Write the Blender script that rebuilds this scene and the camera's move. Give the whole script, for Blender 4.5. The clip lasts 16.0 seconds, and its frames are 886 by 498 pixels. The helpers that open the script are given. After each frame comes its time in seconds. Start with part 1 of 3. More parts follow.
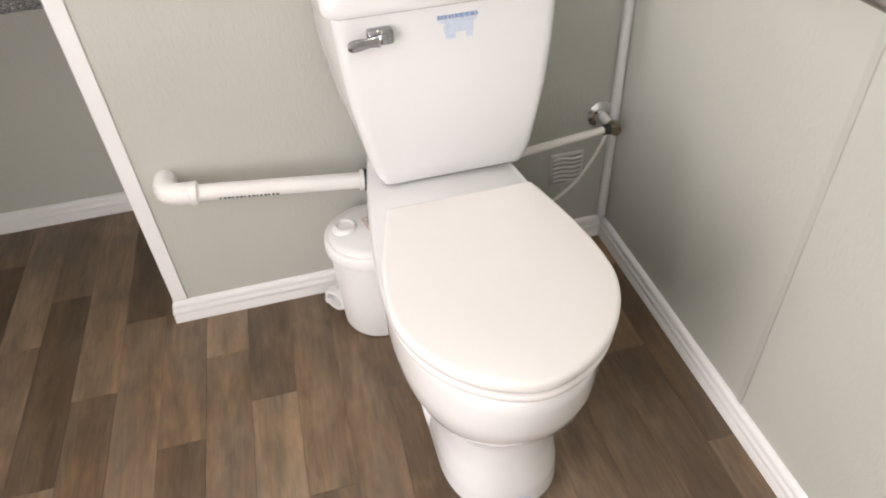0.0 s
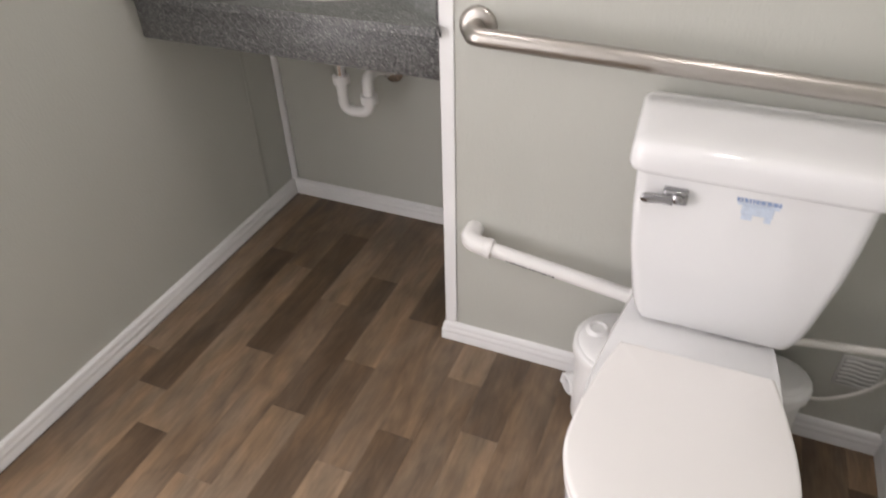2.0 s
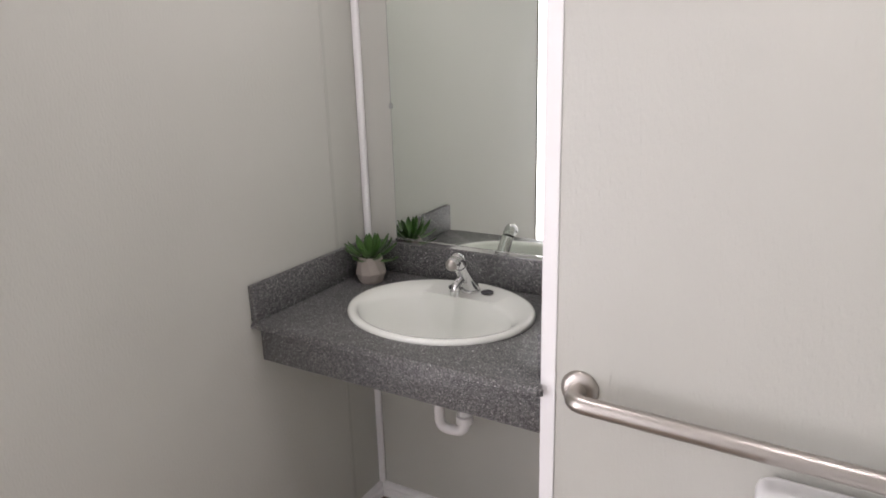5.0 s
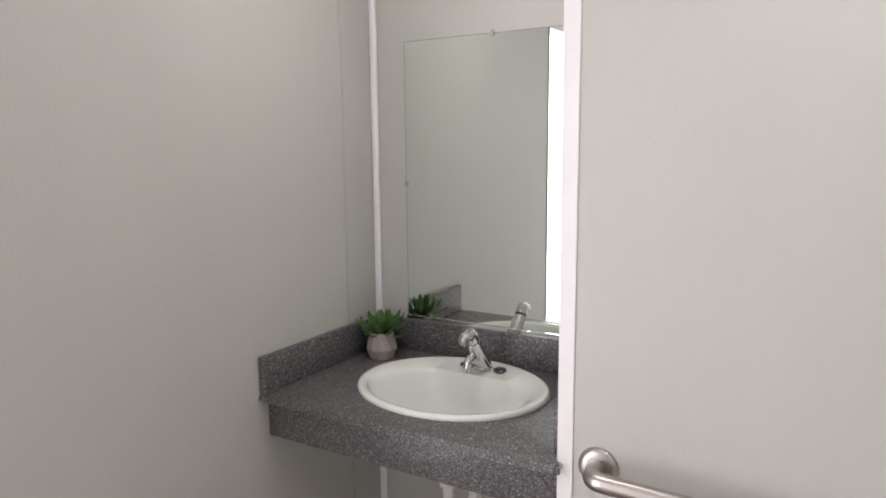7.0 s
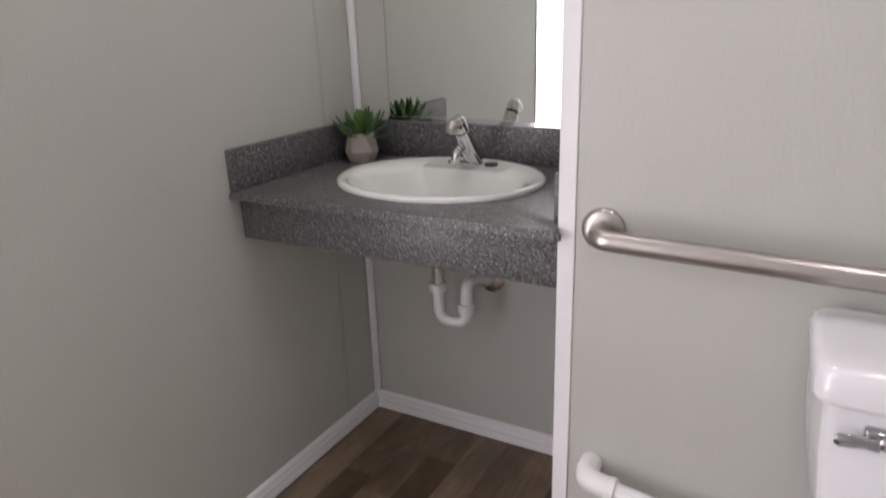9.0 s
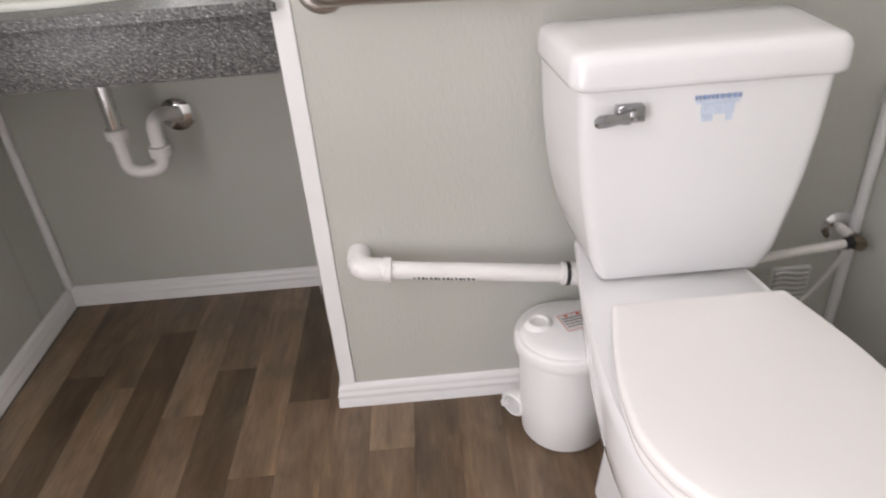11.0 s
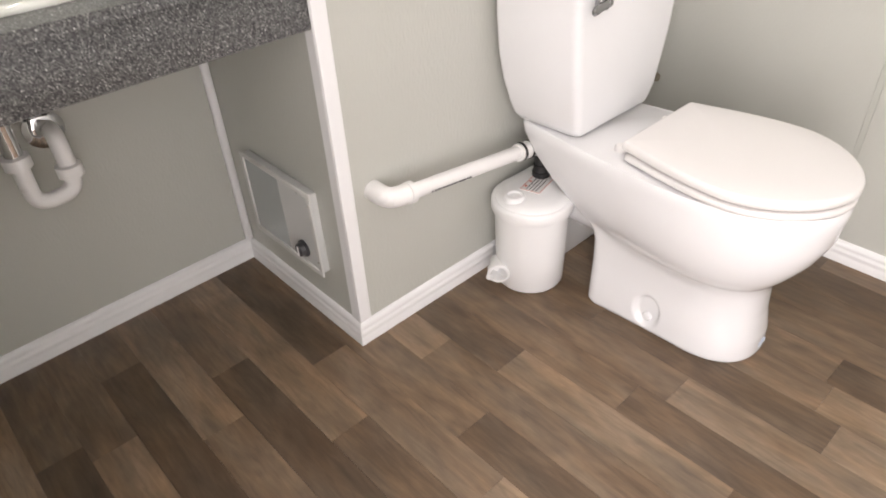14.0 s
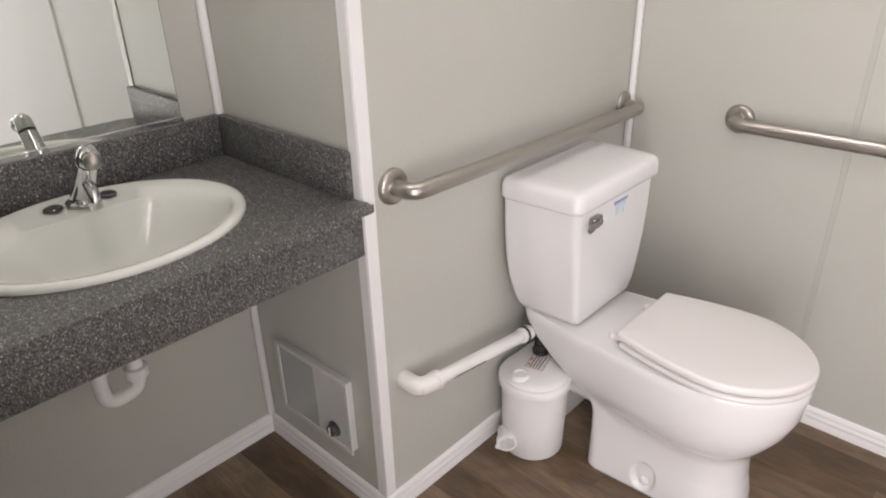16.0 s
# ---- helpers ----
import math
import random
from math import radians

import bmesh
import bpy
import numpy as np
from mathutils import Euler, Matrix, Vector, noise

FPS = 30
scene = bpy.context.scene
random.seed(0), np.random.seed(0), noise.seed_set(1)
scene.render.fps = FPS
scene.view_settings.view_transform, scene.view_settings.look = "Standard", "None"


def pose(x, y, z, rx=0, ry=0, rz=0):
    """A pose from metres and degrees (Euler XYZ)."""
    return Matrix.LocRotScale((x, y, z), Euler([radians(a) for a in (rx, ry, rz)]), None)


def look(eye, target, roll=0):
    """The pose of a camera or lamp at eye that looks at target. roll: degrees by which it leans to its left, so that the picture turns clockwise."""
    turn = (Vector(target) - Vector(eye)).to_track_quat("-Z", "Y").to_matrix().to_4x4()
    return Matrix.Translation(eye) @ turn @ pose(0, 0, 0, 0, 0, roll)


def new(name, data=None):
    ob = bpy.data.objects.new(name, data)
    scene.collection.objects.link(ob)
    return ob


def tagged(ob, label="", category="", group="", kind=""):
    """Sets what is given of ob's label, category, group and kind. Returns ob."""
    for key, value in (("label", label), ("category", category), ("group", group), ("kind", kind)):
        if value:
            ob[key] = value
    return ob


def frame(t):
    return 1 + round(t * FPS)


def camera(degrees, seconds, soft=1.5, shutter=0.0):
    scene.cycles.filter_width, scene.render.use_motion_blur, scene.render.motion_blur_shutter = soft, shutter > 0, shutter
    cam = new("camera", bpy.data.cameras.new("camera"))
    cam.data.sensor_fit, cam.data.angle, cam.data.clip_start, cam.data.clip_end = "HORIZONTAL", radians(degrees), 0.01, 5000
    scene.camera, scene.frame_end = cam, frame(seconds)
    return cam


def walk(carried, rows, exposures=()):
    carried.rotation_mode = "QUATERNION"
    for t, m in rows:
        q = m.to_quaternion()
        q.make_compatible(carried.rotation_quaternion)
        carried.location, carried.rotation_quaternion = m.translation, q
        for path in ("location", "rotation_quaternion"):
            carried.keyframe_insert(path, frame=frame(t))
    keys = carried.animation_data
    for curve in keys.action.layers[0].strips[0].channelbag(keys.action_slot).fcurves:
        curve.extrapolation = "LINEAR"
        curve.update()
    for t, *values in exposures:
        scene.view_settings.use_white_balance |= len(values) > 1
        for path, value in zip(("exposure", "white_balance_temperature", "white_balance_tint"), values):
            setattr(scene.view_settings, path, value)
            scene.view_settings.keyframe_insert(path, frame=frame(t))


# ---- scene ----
cam = camera(66.5, 16.0, soft=1.8, shutter=0.4)
PATH = [
    (0, (0.365, -1.203, 1.119), (0.683, 0.272, -0.194), -3.6),
    (0.5, (0.445, -1.179, 1.132), (0.542, 0.331, -0.175), -3.3),
    (1, (0.531, -1.196, 1.162), (0.318, 0.327, -0.117), -2.6),
    (1.5, (0.532, -1.222, 1.218), (0.073, 0.265, -0.039), -1.3),
    (2, (0.512, -1.215, 1.295), (-0.115, 0.249, 0.085), -1.5),
    (2.5, (0.492, -1.173, 1.353), (-0.25, 0.336, 0.27), -2.3),
    (3, (0.475, -1.169, 1.388), (-0.344, 0.412, 0.477), -1.9),
    (3.5, (0.464, -1.162, 1.425), (-0.39, 0.423, 0.664), -2.2),
    (4, (0.444, -1.153, 1.463), (-0.465, 0.493, 0.78), -1.6),
    (4.5, (0.445, -1.161, 1.47), (-0.493, 0.495, 0.854), -1.6),
    (5, (0.455, -1.164, 1.498), (-0.513, 0.492, 0.933), -1.6),
    (7.5, (0.43, -1.185, 1.439), (-0.576, 0.521, 1.16), -0.6),
    (8, (0.392, -1.155, 1.402), (-0.601, 0.539, 1.025), -1.6),
    (8.5, (0.387, -1.126, 1.29), (-0.59, 0.55, 0.805), -1.6),
    (9, (0.382, -1.103, 1.207), (-0.549, 0.543, 0.558), -2.0),
    (9.5, (0.353, -1.113, 1.153), (-0.429, 0.551, 0.364), -2.6),
    (10, (0.347, -1.094, 1.118), (-0.223, 0.595, 0.211), -3.5),
    (12.3, (-0.146, -1.11, 0.955), (0.571, 0.351, -0.199), -3.4),
    (12.5, (-0.204, -1.085, 0.975), (0.563, 0.333, -0.201), -3.1),
    (13, (-0.336, -1.045, 1.004), (0.516, 0.302, -0.204), -3.0),
    (13.5, (-0.484, -1.024, 1.042), (0.462, 0.256, -0.169), -3.2),
    (14, (-0.601, -0.985, 1.099), (0.454, 0.224, -0.096), -3.2),
    (14.5, (-0.704, -0.965, 1.162), (0.443, 0.224, 0.034), -2.7),
    (15, (-0.748, -0.965, 1.234), (0.473, 0.227, 0.191), -2.1),
    (15.5, (-0.764, -0.961, 1.298), (0.501, 0.253, 0.337), -1.8),
    (16, (-0.78, -0.952, 1.341), (0.518, 0.281, 0.454), -1.5),
]
EXPOSURE = [(0, 0.17, 6550, 14), (1.5, 0.14, 6450, 15), (2, -0.08, 6400, 16), (2.5, 0.05, 6300, 18), (3.2, 0.05, 6250, 20), (5, -0.06, 6250, 21), (7.5, -0.22, 6250, 21),
            (8, -0.43, 6250, 21), (8.5, -0.5, 6200, 21), (9, -0.36, 6200, 22), (9.5, -0.22, 6300, 22), (10, 0.0, 6250, 20),
            (12.5, -0.12, 6450, 16), (13.4, 0.08, 6500, 16), (14.2, 0.27, 6550, 16), (15, 0.12, 6500, 17), (15.6, 0.02, 6500, 18), (16, -0.2, 6500, 18)]
walk(cam, [(t, look(e, g, r)) for t, e, g, r in PATH], exposures=EXPOSURE)

# ---- light ----
world = bpy.data.worlds.new("sky")
scene.world = world
world.use_nodes = True
wn = world.node_tree
sky = wn.nodes.new("ShaderNodeTexSky")
sky.sky_type, sky.sun_disc = "NISHITA", False
sky.sun_elevation, sky.sun_rotation = radians(54), radians(53)
wn.links.new(sky.outputs[0], wn.nodes["Background"].inputs[0])
wn.nodes["Background"].inputs[1].default_value = 0.12
sun_data = bpy.data.lights.new("sun", "SUN")
sun_data.energy, sun_data.angle, sun_data.color = 3.0, radians(0.6), (1, 0.96, 0.9)
new("sun", sun_data).matrix_world = look((4, 3, 7), (0, 0, 0))

door_light = bpy.data.lights.new("doorway_daylight", "AREA")
door_light.shape, door_light.size, door_light.size_y, door_light.energy, door_light.color = "RECTANGLE", 0.95, 1.9, 42.0, (1, 0.945, 0.885)
new("doorway_daylight", door_light).matrix_world = look((-0.9, -1.42, 1.07), (1.0, -1.42, 1.07))

# Room plan: toilet wall at y = 0, chase corner at x = 0
LEFT, RIGHT, BACK, FRONT, TOP = -0.786, 1.038, 0.489, -1.75, 2.2
DOOR0, DOOR1, DOORH = -1.68, -0.918, 2.03


# ---- materials ----
def material(name, color, rough=0.5, metal=0.0, vary=0.0, scale=30.0, bump=0.0, bscale=200.0, stretch=(1, 1, 1), coat=0.0, spec=0.5, rvar=0.08):
    m = bpy.data.materials.new(name)
    m.use_nodes = True
    n, l = m.node_tree.nodes, m.node_tree.links
    b = n["Principled BSDF"]
    b.inputs["Base Color"].default_value = (*color, 1)
    b.inputs["Roughness"].default_value = rough
    b.inputs["Metallic"].default_value = metal
    b.inputs["Coat Weight"].default_value = coat
    b.inputs["Specular IOR Level"].default_value = spec
    tc = n.new("ShaderNodeTexCoord")
    mp = n.new("ShaderNodeMapping")
    mp.inputs["Scale"].default_value = stretch
    mp.inputs["Location"].default_value = (3.37, 5.413, 2.291)
    l.new(tc.outputs["Object"], mp.inputs[0])
    if vary:
        t = n.new("ShaderNodeTexNoise")
        t.inputs["Scale"].default_value, t.inputs["Detail"].default_value = scale, 6
        l.new(mp.outputs[0], t.inputs["Vector"])
        mix = n.new("ShaderNodeMix")
        mix.data_type = "RGBA"
        mix.inputs[6].default_value = (*[c * (1 - vary) for c in color], 1)
        mix.inputs[7].default_value = (*[min(1, c * (1 + vary)) for c in color], 1)
        l.new(t.outputs[0], mix.inputs[0])
        l.new(mix.outputs[2], b.inputs["Base Color"])
        rr = n.new("ShaderNodeMapRange")
        rr.inputs[3].default_value, rr.inputs[4].default_value = max(0.02, rough - rvar), rough + rvar
        l.new(t.outputs[0], rr.inputs[0])
        l.new(rr.outputs[0], b.inputs["Roughness"])
    if bump:
        t2 = n.new("ShaderNodeTexNoise")
        t2.inputs["Scale"].default_value, t2.inputs["Detail"].default_value = bscale, 3
        l.new(mp.outputs[0], t2.inputs["Vector"])
        bp = n.new("ShaderNodeBump")
        bp.inputs["Strength"].default_value, bp.inputs["Distance"].default_value = bump, 0.002
        l.new(t2.outputs[0], bp.inputs["Height"])
        l.new(bp.outputs[0], b.inputs["Normal"])
    return m


def granite_material():
    m = material("grey_speckled_laminate", (0.12, 0.12, 0.125), 0.37, bump=0.05, bscale=300)
    n, l = m.node_tree.nodes, m.node_tree.links
    b = n["Principled BSDF"]
    tc = n.new("ShaderNodeTexCoord")
    v = n.new("ShaderNodeTexVoronoi")
    v.inputs["Scale"].default_value = 480
    l.new(tc.outputs["Object"], v.inputs["Vector"])
    ramp = n.new("ShaderNodeValToRGB")
    ramp.color_ramp.interpolation = "CONSTANT"
    e = ramp.color_ramp.elements
    e[0].position, e[0].color = 0.0, (0.018, 0.018, 0.02, 1)
    e[1].position, e[1].color = 0.36, (0.075, 0.076, 0.077, 1)
    for p, c in ((0.58, 0.14), (0.78, 0.31), (0.91, 0.62)):
        k = e.new(p)
        k.color = (c * 1.0, c * 1.0, c * 0.98, 1)
    l.new(v.outputs["Color"], ramp.inputs[0])
    t = n.new("ShaderNodeTexNoise")
    t.inputs["Scale"].default_value, t.inputs["Detail"].default_value = 130, 4
    l.new(tc.outputs["Object"], t.inputs["Vector"])
    r2 = n.new("ShaderNodeValToRGB")
    r2.color_ramp.elements[0].position, r2.color_ramp.elements[0].color = 0.35, (0.085, 0.086, 0.086, 1)
    r2.color_ramp.elements[1].position, r2.color_ramp.elements[1].color = 0.65, (0.23, 0.23, 0.225, 1)
    l.new(t.outputs[0], r2.inputs[0])
    mix = n.new("ShaderNodeMix")
    mix.data_type = "RGBA"
    mix.inputs[0].default_value = 0.84
    l.new(r2.outputs[0], mix.inputs[6])
    l.new(ramp.outputs[0], mix.inputs[7])
    l.new(mix.outputs[2], b.inputs["Base Color"])
    return m


def plank_material(name, dark, light):
    m = bpy.data.materials.new(name)
    m.use_nodes = True
    n, l = m.node_tree.nodes, m.node_tree.links
    b = n["Principled BSDF"]
    info = n.new("ShaderNodeObjectInfo")
    ramp = n.new("ShaderNodeValToRGB")
    e = ramp.color_ramp.elements
    e[0].position, e[0].color = 0.0, (*dark, 1)
    e[1].position, e[1].color = 1.0, (*light, 1)
    l.new(info.outputs["Random"], ramp.inputs[0])
    tc = n.new("ShaderNodeTexCoord")
    add = n.new("ShaderNodeVectorMath")
    add.operation = "ADD"
    off = n.new("ShaderNodeVectorMath")
    off.operation = "SCALE"
    off.inputs[0].default_value = (3.1, 7.7, 1.3)
    mul = n.new("ShaderNodeMath")
    mul.operation = "MULTIPLY"
    mul.inputs[1].default_value = 20
    l.new(info.outputs["Random"], mul.inputs[0])
    l.new(mul.outputs[0], off.inputs["Scale"])
    l.new(tc.outputs["Object"], add.inputs[0])
    l.new(off.outputs[0], add.inputs[1])
    mp = n.new("ShaderNodeMapping")
    mp.inputs["Scale"].default_value = (1, 0.13, 1)
    l.new(add.outputs[0], mp.inputs[0])
    g = n.new("ShaderNodeTexNoise")
    g.inputs["Scale"].default_value, g.inputs["Detail"].default_value, g.inputs["Distortion"].default_value = 130, 8, 0.6
    l.new(mp.outputs[0], g.inputs["Vector"])
    c = n.new("ShaderNodeTexNoise")
    c.inputs["Scale"].default_value, c.inputs["Detail"].default_value = 21, 6
    c.inputs["Distortion"].default_value = 0.6
    l.new(mp.outputs[0], c.inputs["Vector"])
    mr = n.new("ShaderNodeMapRange")
    mr.inputs[1].default_value, mr.inputs[2].default_value, mr.inputs[3].default_value, mr.inputs[4].default_value = 0.3, 0.7, 0.82, 1.15
    l.new(g.outputs[0], mr.inputs[0])
    mr2 = n.new("ShaderNodeMapRange")
    mr2.inputs[1].default_value, mr2.inputs[2].default_value, mr2.inputs[3].default_value, mr2.inputs[4].default_value = 0.3, 0.7, 0.74, 1.23
    l.new(c.outputs[0], mr2.inputs[0])
    pr = n.new("ShaderNodeMath")
    pr.operation = "MULTIPLY"
    l.new(mr.outputs[0], pr.inputs[0])
    l.new(mr2.outputs[0], pr.inputs[1])
    # clouded darker and paler stretches along each board
    cl = n.new("ShaderNodeTexNoise")
    cl.inputs["Scale"].default_value, cl.inputs["Detail"].default_value, cl.inputs["Distortion"].default_value = 15, 4, 0.8
    mp3 = n.new("ShaderNodeMapping")
    mp3.inputs["Scale"].default_value = (1, 0.42, 1)
    l.new(add.outputs[0], mp3.inputs[0])
    l.new(mp3.outputs[0], cl.inputs["Vector"])
    mr3 = n.new("ShaderNodeMapRange")
    mr3.inputs[1].default_value, mr3.inputs[2].default_value, mr3.inputs[3].default_value, mr3.inputs[4].default_value = 0.34, 0.66, 0.82, 1.18
    l.new(cl.outputs[0], mr3.inputs[0])
    # dark knots, few to a board
    vo = n.new("ShaderNodeTexVoronoi")
    vo.inputs["Scale"].default_value = 9
    mp4 = n.new("ShaderNodeMapping")
    mp4.inputs["Scale"].default_value = (1, 0.4, 1)
    l.new(add.outputs[0], mp4.inputs[0])
    l.new(mp4.outputs[0], vo.inputs["Vector"])
    kn = n.new("ShaderNodeMapRange")
    kn.inputs[1].default_value, kn.inputs[2].default_value, kn.inputs[3].default_value, kn.inputs[4].default_value = 0.02, 0.16, 0.66, 1.0
    l.new(vo.outputs["Distance"], kn.inputs[0])
    pr2 = n.new("ShaderNodeMath")
    pr2.operation = "MULTIPLY"
    l.new(mr3.outputs[0], pr2.inputs[0])
    l.new(kn.outputs[0], pr2.inputs[1])
    pr3 = n.new("ShaderNodeMath")
    pr3.operation = "MULTIPLY"
    l.new(pr.outputs[0], pr3.inputs[0])
    l.new(pr2.outputs[0], pr3.inputs[1])
    sc = n.new("ShaderNodeVectorMath")
    sc.operation = "SCALE"
    l.new(ramp.outputs[0], sc.inputs[0])
    l.new(pr3.outputs[0], sc.inputs["Scale"])
    # warm and cool drift along each board
    h = n.new("ShaderNodeTexNoise")
    h.inputs["Scale"].default_value, h.inputs["Detail"].default_value = 17, 3
    mp2 = n.new("ShaderNodeMapping")
    mp2.inputs["Scale"].default_value = (1, 0.3, 1)
    l.new(add.outputs[0], mp2.inputs[0])
    l.new(mp2.outputs[0], h.inputs["Vector"])
    hue = n.new("ShaderNodeValToRGB")
    hue.color_ramp.elements[0].position, hue.color_ramp.elements[0].color = 0.36, (0.9, 0.94, 0.97, 1)
    hue.color_ramp.elements[1].position, hue.color_ramp.elements[1].color = 0.64, (1.0, 0.945, 0.85, 1)
    l.new(h.outputs[0], hue.inputs[0])
    tone = n.new("ShaderNodeVectorMath")
    tone.operation = "MULTIPLY"
    l.new(sc.outputs[0], tone.inputs[0])
    l.new(hue.outputs[0], tone.inputs[1])
    l.new(tone.outputs[0], b.inputs["Base Color"])
    rgh = n.new("ShaderNodeMapRange")
    rgh.inputs[3].default_value, rgh.inputs[4].default_value = 0.34, 0.52
    l.new(c.outputs[0], rgh.inputs[0])
    l.new(rgh.outputs[0], b.inputs["Roughness"])
    bp = n.new("ShaderNodeBump")
    bp.inputs["Strength"].default_value, bp.inputs["Distance"].default_value = 0.15, 0.001
    l.new(g.outputs[0], bp.inputs["Height"])
    l.new(bp.outputs[0], b.inputs["Normal"])
    return m


def emitter(name, color, power):
    m = bpy.data.materials.new(name)
    m.use_nodes = True
    b = m.node_tree.nodes["Principled BSDF"]
    b.inputs["Emission Color"].default_value = (*color, 1)
    b.inputs["Emission Strength"].default_value = power
    return m


WALL = material("grey_embossed_panel", (0.507, 0.513, 0.472), 0.35, vary=0.03, scale=6, bump=0.36, bscale=210, stretch=(1, 1, 0.4))
CHASEWALL = material("grey_embossed_panel_coarse", (0.507, 0.513, 0.472), 0.33, vary=0.03, scale=6, bump=0.5, bscale=190, stretch=(1, 1, 0.4))
SEAM = material("grey_joint_strip", (0.465, 0.474, 0.434), 0.4, vary=0.04, scale=20)
# front wall: whiter than the other panels, bright daylight put into its colour
DAYLITWALL = material("daylit_white_wall_panel", (0.82, 0.83, 0.84), 0.4, vary=0.02, scale=6, bump=0.2, bscale=260)
TRIM = material("white_pvc_trim", (0.83, 0.83, 0.835), 0.35, vary=0.02, scale=12)
CEIL = material("white_ceiling_board", (0.78, 0.78, 0.77), 0.7, vary=0.02, scale=5, bump=0.2)
CERAMIC = material("white_glazed_ceramic", (0.785, 0.788, 0.8), 0.09, vary=0.01, scale=8, coat=0.4, rvar=0.02)
BASINWHITE = material("warm_white_ceramic", (0.78, 0.805, 0.755), 0.08, vary=0.01, scale=8, coat=0.4, rvar=0.02)
PLASTIC = material("white_seat_plastic", (0.775, 0.758, 0.748), 0.24, vary=0.012, scale=10)
PUMPWHITE = material("white_matte_plastic", (0.82, 0.82, 0.82), 0.38, vary=0.015, scale=14)
PVC = material("white_pvc_pipe", (0.8, 0.79, 0.78), 0.3, vary=0.03, scale=20)
STEEL = material("brushed_stainless_steel", (0.45, 0.425, 0.395), 0.34, metal=1.0, vary=0.03, scale=90, rvar=0.015)
CHROME = material("polished_chrome", (0.72, 0.72, 0.73), 0.07, metal=1.0, vary=0.03, scale=30, rvar=0.02)
BLACK = material("black_rubber", (0.02, 0.02, 0.02), 0.5, vary=0.1)
GRANITE = granite_material()
SUBFLOOR = material("dark_floor_backing", (0.05, 0.033, 0.024), 0.6, vary=0.15, scale=20)
PLANKS = [plank_material("dark_oak_vinyl", (0.103, 0.069, 0.044), (0.13, 0.087, 0.055)), plank_material("brown_oak_vinyl", (0.168, 0.115, 0.075), (0.207, 0.143, 0.095)),
          plank_material("pale_oak_vinyl", (0.216, 0.151, 0.1), (0.25, 0.178, 0.12))]
MIRROR = material("silvered_mirror", (0.81, 0.855, 0.815), 0.008, metal=1.0, vary=0.005, scale=3, rvar=0.0)
MIRROREDGE = material("mirror_glass_edge", (0.16, 0.2, 0.18), 0.15, vary=0.05)
CLEAR = material("clear_plastic_clip", (0.36, 0.37, 0.36), 0.15, vary=0.03)
LEAF = material("green_leaf", (0.066, 0.15, 0.036), 0.38, vary=0.35, scale=25, bump=0.1)
POT = material("beige_concrete_pot", (0.4, 0.36, 0.32), 0.75, vary=0.08, scale=60, bump=0.25)
SOIL = material("dark_soil", (0.04, 0.03, 0.02), 0.9, vary=0.3, scale=120, bump=0.6)
VENTGREY = material("pale_grey_vent_plastic", (0.63, 0.63, 0.61), 0.4, vary=0.02)
INKBLUE = material("pale_blue_print", (0.56, 0.64, 0.76), 0.4, vary=0.22, scale=260)
INKDARK = material("dark_ink", (0.1, 0.1, 0.11), 0.5, vary=0.1)
INKRED = material("red_ink", (0.6, 0.16, 0.12), 0.5, vary=0.1)
PAPER = material("label_paper", (0.72, 0.7, 0.69), 0.5, vary=0.03)
HEATGLASS = material("grey_heater_face", (0.42, 0.45, 0.45), 0.12, vary=0.03, scale=4)
HEATBODY = material("pale_grey_heater_enamel", (0.6, 0.61, 0.6), 0.3, vary=0.02)
KNOB = material("dark_grey_knob", (0.06, 0.06, 0.065), 0.35, vary=0.1)
CORD = material("white_cord", (0.75, 0.73, 0.7), 0.4, vary=0.03)
BRASS = material("dull_brass", (0.27, 0.23, 0.17), 0.3, metal=1.0, vary=0.1)
GROUND = material("pale_gravel", (0.38, 0.36, 0.33), 0.9, vary=0.25, scale=18, bump=0.6, bscale=60)
DIFFUSER = emitter("lamp_diffuser", (1, 0.94, 0.875), 152.0)

# ---- building helpers ----
WLOC = {}


def thing(name, at, label, category, group="", kind=""):
    ob = new(name)
    ob.empty_display_size = 0.05
    ob.location = at
    WLOC[ob.name] = Vector(at)
    return tagged(ob, label, category, group, kind)


def part(name, bm, mat, parent=None, label="", sharp=40, kind=""):
    """One mesh object; the bmesh is in world coordinates."""
    me = bpy.data.meshes.new(name)
    bmesh.ops.recalc_face_normals(bm, faces=bm.faces)
    base = WLOC[parent.name] if parent else Vector((0, 0, 0))
    bmesh.ops.translate(bm, verts=bm.verts, vec=-base)
    bm.to_mesh(me)
    bm.free()
    for p in me.polygons:
        p.use_smooth = True
    me.set_sharp_from_angle(angle=radians(sharp))
    me.materials.append(mat)
    ob = new(name, me)
    if parent:
        ob.parent = parent
    WLOC[ob.name] = base
    return tagged(ob, label, kind=kind)


def box(lo, hi, bevel=0.0, seg=2, bm=None):
    own = bmesh.new()
    bmesh.ops.create_cube(own, size=1)
    for v in own.verts:
        v.co = Vector([lo[i] + (hi[i] - lo[i]) * (v.co[i] + 0.5) for i in range(3)])
    if bevel:
        bmesh.ops.bevel(own, geom=list(own.edges), offset=bevel, segments=seg, affect="EDGES", profile=0.5, clamp_overlap=True)
    return join(bm, own)


def join(bm, own):
    if bm is None:
        return own
    me = bpy.data.meshes.new("temp")
    own.to_mesh(me)
    own.free()
    bm.from_mesh(me)
    bpy.data.meshes.remove(me)
    return bm


